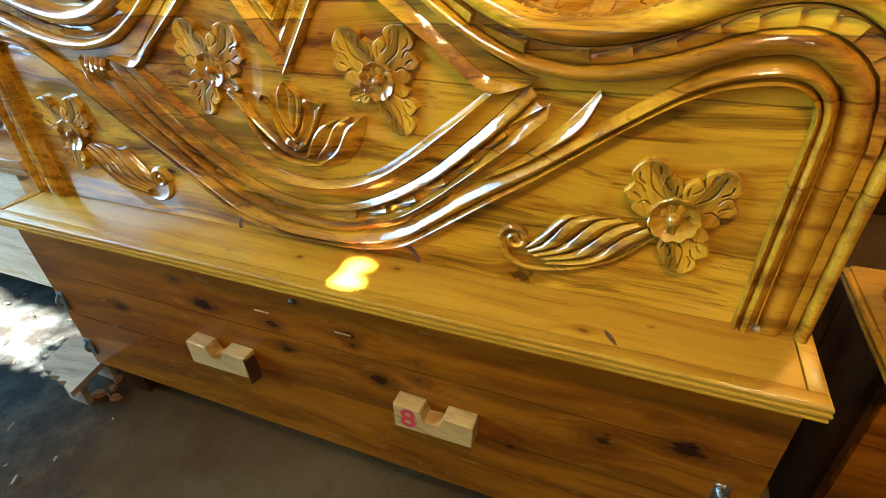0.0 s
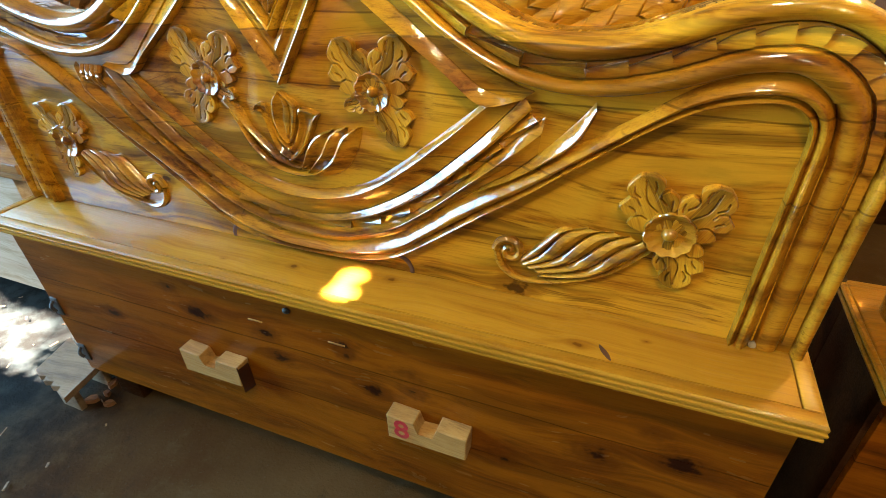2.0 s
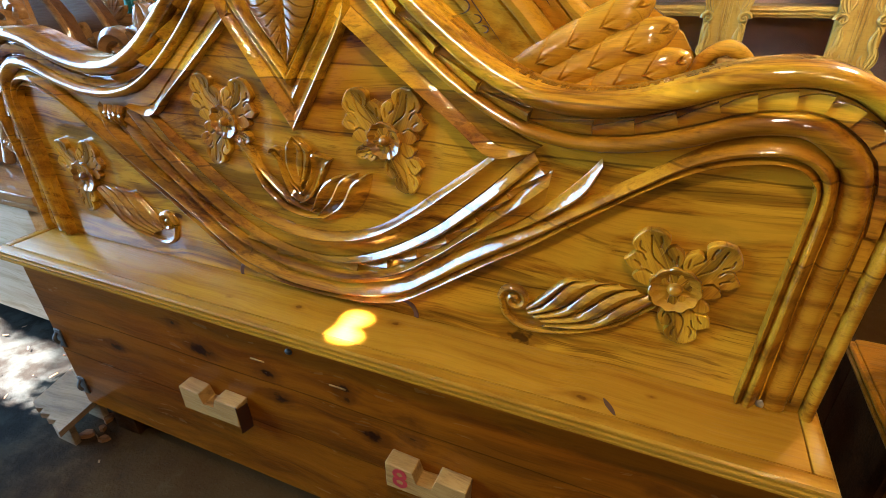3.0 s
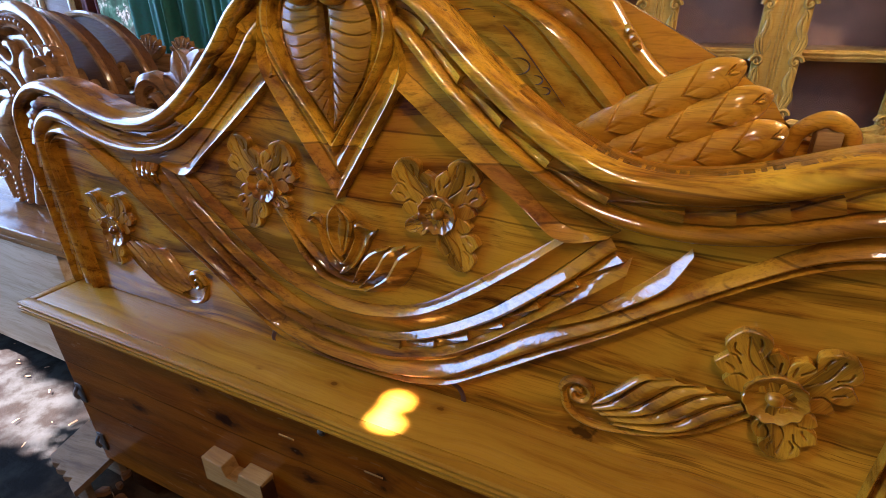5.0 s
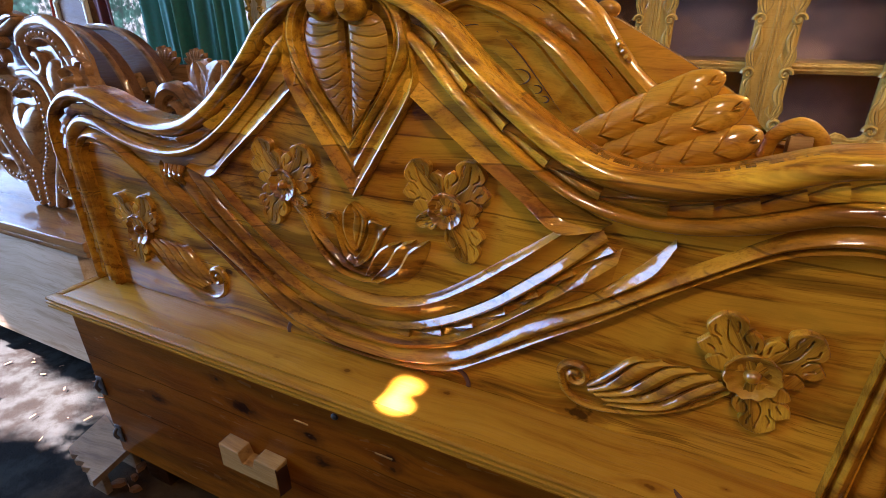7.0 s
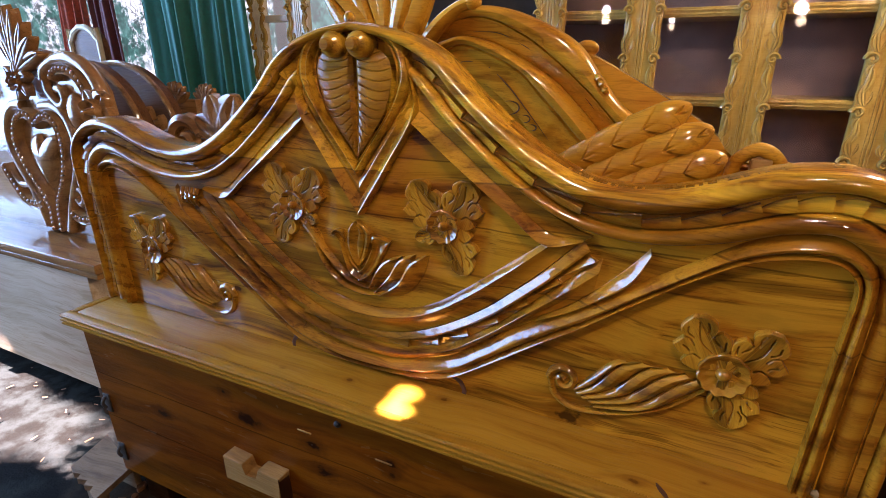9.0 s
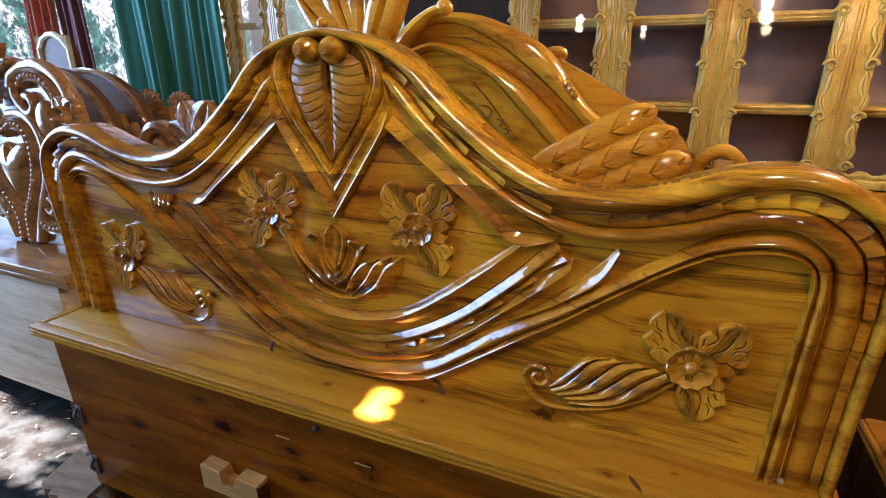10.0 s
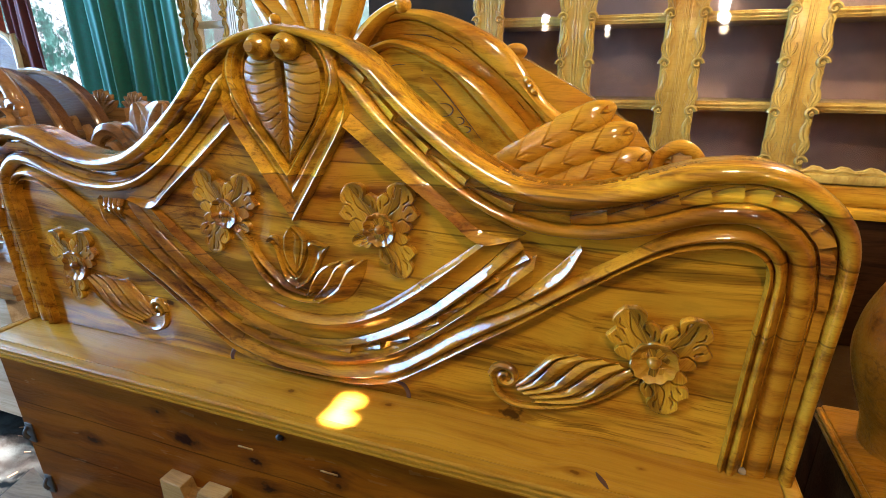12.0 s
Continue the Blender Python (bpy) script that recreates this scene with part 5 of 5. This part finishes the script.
# shell-topped carving
for x, y, z, s in ((-1.75, 1.0, 1.14, 1.0), (-1.60, 1.05, 1.14, 0.9)):
    ob = thing("shell_finial_board", "brown bed board topped by a carved shell", "bed", (x, y, 0), group="shell-topped boards")
    part("post", boxed((-0.12, 0, 0), (0.12, 0.05, z), 0.004), LEFT_WOOD, ob)
    for k in range(7):
        a = radians(30 + 20 * k)
        part("shell_rib", leaf(bmesh.new(), (0.0, z - 0.02), (0.105 * s * math.cos(a), z - 0.02 + 0.105 * s * math.sin(a)), 0.04, 0.02, 0.0, 2, 0.0), LEFT_WOOD, ob)

rose = thing("carved_scroll_headboard", "brown varnished bed board with carved leaves and a scroll", "bed", (-1.0, 0.45, 0))
part("panel", boxed((-0.45, 0.0, 0.0), (0.30, 0.04, 1.06), 0.01), ARCH_WOOD, rose)
for a, L, w in ((58, 0.160, 0.120), (100, 0.140, 0.110), (150, 0.120, 0.085)):
    d = (math.cos(radians(a)), math.sin(radians(a)))
    part("leaf", leaf(bmesh.new(), (0.16, 1.08), (0.16 + L * d[0], 1.08 + L * d[1]), w, 0.03, -0.01, 1, 0.0), LEFT_WOOD, rose)
bm = bmesh.new()
spiral(bm, (-0.02, 1.05), 0.085, 1.4, 0.05, 0.04, 0.0, 0.4, 1)
part("scroll", bm, LEFT_WOOD, rose)

# ---- curtains and the opening ----
def curtain(name, x0, x1, y, z0, z1, mat, label, folds, lean=0.0):
    bm = bmesh.new()
    rows = []
    for i in range(121):
        u = i / 120
        row = []
        for j in range(25):
            v = j / 24
            x = x0 + (x1 - x0) * u + lean * (1 - v)
            w = u + 0.05 * noise.noise((u * 4, v * 1.5, 0.7)) + 0.04 * (1 - v) * math.sin(3 * u)
            d = 0.03 * math.sin(2 * math.pi * folds * w) + 0.018 * math.sin(2 * math.pi * folds * 2.3 * w + 1.0) * min(1.0, 0.2 + 1.4 * u) + 0.05 * noise.noise((w * 7, v * 1.2, 3.1))
            row.append((x, y + d, z0 + (z1 - z0) * v))
        rows.append(row)
    sheet(bm, rows)
    return tagged(part(name, bm, mat, sharp=3), label, "curtain")


curtain("green_curtain", -2.80, -1.86, 1.65, 0.05, 2.6, GREEN, "dark green cloth curtain hanging in folds", 6)
curtain("red_curtain", -3.10, -2.84, 1.5, 0.05, 2.6, RED, "dark maroon cloth curtain gathered to one side", 2.5)
curtain("orange_curtain", -3.40, -3.12, 1.55, 0.05, 2.6, ORANGE, "faded orange-red cloth curtain tied back", 3.5, -0.25)
# pale rounded bed board near the curtains
pale = thing("pale_headboard", "pale unpainted headboard with a rounded top", "bed", (-2.70, 1.2, 0))
out = [(-0.13, 0.02)] + [(0.13 * math.sin(a), 1.38 + 0.12 * math.cos(a)) for a in np.linspace(-1.57, 1.57, 20)] + [(0.13, 0.02)]
part("panel", slab(bmesh.new(), list(reversed(out)), 0.0, 0.05), ARCH_WOOD, pale)
part("rim", tube(bmesh.new(), [(x, -0.004, z) for x, z in out], 0.016, 60, 8), PALE_FRAME, pale)


# ---- glass-fronted cabinets ----
def post(parent, x, y, z0, z1, w, mat, carving):
    """A carved post: fluted face with scrolls and leaves down both edges."""
    p = part("post", boxed((x - w * 0.435, y, z0), (x + w * 0.435, y + 0.04, z1), 0.006), mat, parent)
    for k in range(3):
        bm = bmesh.new()
        xx = x - 0.014 + 0.014 * k
        box(bm, (xx - 0.004, y - 0.006, z0 + 0.01), (xx + 0.004, y + 0.002, z1 - 0.01), 0.002)
        part("flute", bm, mat, p)
    for sgn in (1, -1):
        z = z0 + 0.05
        while z < z1 - 0.12:
            bm = bmesh.new()
            k = w / 0.19
            e = x + sgn * w * 0.350
            spiral(bm, (e, z), 0.024 * k, 1.3, 0.017 * k, 0.020, y, 0.0 if sgn > 0 else math.pi, sgn)
            ball(bm, (e, y - 0.010, z), 0.0075 * k, (1, 1.2, 1), 10, 6)
            leaf(bm, (e - sgn * 0.012 * k, z + 0.020 * k), (e + sgn * 0.004 * k, z + 0.118), 0.036 * k, 0.017, y, 3, -0.10 * sgn)
            leaf(bm, (e + sgn * 0.004 * k, z + 0.080), (e - sgn * 0.006 * k, z + 0.185), 0.030 * k, 0.014, y - 0.003, 2, 0.10 * sgn)
            leaf(bm, (e - sgn * 0.016 * k, z + 0.030), (e - sgn * 0.030 * k, z + 0.085), 0.016 * k, 0.010, y, 1, 0.16 * sgn)
            leaf(bm, (e - sgn * 0.010 * k, z - 0.018 * k), (e + sgn * 0.002 * k, z - 0.066), 0.026 * k, 0.014, y, 2, 0.12 * sgn)
            part("edge_carving", bm, carving, p)
            z += 0.215
    return p


def cabinet(x0, x1, y, posts, shelves, mat, label):
    ob = thing("glass_cabinet", label, "cabinet", (0, 0, 0), group="glass-fronted cabinets along the wall")
    part("back", boxed((x0, y + 0.38, 0.05), (x1, y + 0.40, 2.1), 0.002), PANEL_BROWN, ob)
    for x in (x0 + 0.01, x1 - 0.01):
        part("side", boxed((x - 0.01, y + 0.02, 0.0), (x + 0.01, y + 0.40, 2.1), 0.002), mat, ob)
    part("top", boxed((x0, y, 2.1), (x1, y + 0.40, 2.16), 0.004), mat, ob)
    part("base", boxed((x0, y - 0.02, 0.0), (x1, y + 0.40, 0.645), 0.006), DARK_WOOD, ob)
    part("base_rail", boxed((x0, y - 0.05, 0.645), (x1, y + 0.40, 0.70), 0.012), TEAK_REAR, ob)
    part("base_rail", boxed((x0, y - 0.03, 0.702), (x1, y + 0.02, 0.80), 0.010), TEAK_REAR, ob)
    part("base_rail", boxed((x0, y - 0.04, 0.802), (x1, y + 0.03, 0.845), 0.012), mat, ob)
    for z in shelves:
        sh = part("shelf", boxed((x0 + 0.021, y + 0.03, z - 0.022), (x1 - 0.021, y + 0.379, z + 0.022), 0.003), mat, ob)
        for d in (-0.008, 0.008):
            part("shelf_bead", boxed((x0 + 0.021, y + 0.022, z + d - 0.004), (x1 - 0.021, y + 0.0305, z + d + 0.004), 0.002), mat, sh)
    for x, w in posts:
        post(ob, x, y - 0.01, 0.846, 2.09, w, mat, mat)
    for (xa, wa), (xb, wb) in zip(posts[:-1], posts[1:]):
        g = part("glass_pane", boxed((xa + 0.36 * wa, y + 0.010, 0.85), (xb - 0.36 * wb, y + 0.014, 2.09), 0), GLASS, ob)
        g.visible_shadow = False
        # wavy carved lower rail
        bm = bmesh.new()
        n = 40
        a = [(xa + (xb - xa) * i / n, 0.872 + 0.012 * math.sin(i * 0.8) * (1 if i % 2 else 0.6)) for i in range(n + 1)]
        b = [(x, 0.842) for x, z in a]
        ribbon(bm, a, b, [(0, 0), (0.1, 0.014), (0.5, 0.020), (0.9, 0.014), (1, 0)], 60, y)
        part("carved_rail", bm, mat, ob)
    return ob


cabinet(-0.24, 1.94, 2.0, ((-0.17, 0.17), (0.28, 0.19), (0.77, 0.20), (1.265, 0.20), (1.83, 0.19)), (1.135, 1.53), YELLOW_WOOD, "yellow varnished glass-fronted cabinet with carved posts")
# pale glazed door frame standing in front of the opening
dr = thing("glazed_door_frame", "cream-white door frame with golden carved edges and glass panes", "door frame", (0, 0, 0))
post(dr, -1.94, 1.80, 0.05, 2.1, 0.13, WHITE_FRAME, YELLOW_WOOD)
post(dr, -1.63, 1.80, 0.05, 2.1, 0.17, WHITE_FRAME, YELLOW_WOOD)
for z in (0.10, 1.10, 1.555, 2.05):
    part("cross_rail", boxed((-1.89, 1.803, z - 0.02), (-1.69, 1.835, z + 0.02), 0.003), WHITE_FRAME, dr)
g = part("pane", boxed((-1.89, 1.815, 0.13), (-1.69, 1.819, 2.03), 0), GLASS, dr)
g.visible_shadow = False

# shavings and small litter trodden into the floor
rnd = random.Random(31)
bm = bmesh.new()
for k in range(110):
    x, y = rnd.uniform(-2.6, -0.55), rnd.uniform(-0.75, 0.40)
    a, b, c = rnd.uniform(0.006, 0.030), rnd.uniform(0.002, 0.007), rnd.uniform(0.001, 0.003)
    bmesh.ops.create_cube(bm, size=1.0, matrix=pose(x, y, 0.004, rnd.uniform(-12, 12), rnd.uniform(-15, 15), rnd.uniform(0, 180)) @ Matrix.Diagonal((a, b, c, 1.0)))
tagged(part("floor_litter", bm, GREY_WOOD, smooth=False), "grey wood shavings and splinters strewn on the floor", "litter", kind="stuff")

# ---- bed to the right ----
rb = thing("right_bed_headboard", "orange varnished headboard with a bulging carved post on a dark box", "bed", (1.02, 0.0, 0))
part("box", boxed((0.0, 0.0, 0.10), (1.5, 0.25, 0.635), 0.003), PINE_BOX, rb)
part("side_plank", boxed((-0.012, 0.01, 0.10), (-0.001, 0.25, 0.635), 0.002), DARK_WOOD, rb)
# added rail, hides the lit floor so that the gap stays dark
part("gap_rail", boxed((-0.012, 0.252, 0.12), (0.02, 1.75, 0.62), 0.003), DARK_WOOD, rb)
bm = box(bmesh.new(), (-0.02, -0.035, 0.637), (1.5, 0.27, 0.672), 0.008)
part("ledge", bm, POST_WOOD, rb)
for k in range(2):
    part("ledge_reed", tube(bmesh.new(), [(-0.022, 0.26, 0.662 - 0.014 * k), (-0.023, 0.10, 0.662 - 0.014 * k), (-0.022, -0.03, 0.662 - 0.014 * k)], 0.0065, 12, 8), POST_WOOD, rb)
for x in (0.06, 1.4):
    part("foot", boxed((x, 0.05, -0.01), (x + 0.08, 0.2, 0.10), 0.003), DARK_WOOD, rb)
bm = bmesh.new()
tube(bm, [(0.075, 0.16, 0.672), (0.070, 0.16, 0.74), (0.070, 0.16, 0.86), (0.075, 0.16, 0.97), (0.08, 0.16, 1.06)], 0.108, 40, 24, lambda s: 0.62 + 0.42 * math.sin(math.pi * min(1, max(0, (s - 0.12) / 0.8))) ** 1.2 * (1 - 0.2 * s))
part("bulged_post", bm, POST_WOOD, rb, "round bulging orange post")
part("panel", boxed((0.10, 0.20, 0.672), (1.5, 0.24, 1.05), 0.01), POST_WOOD, rb)
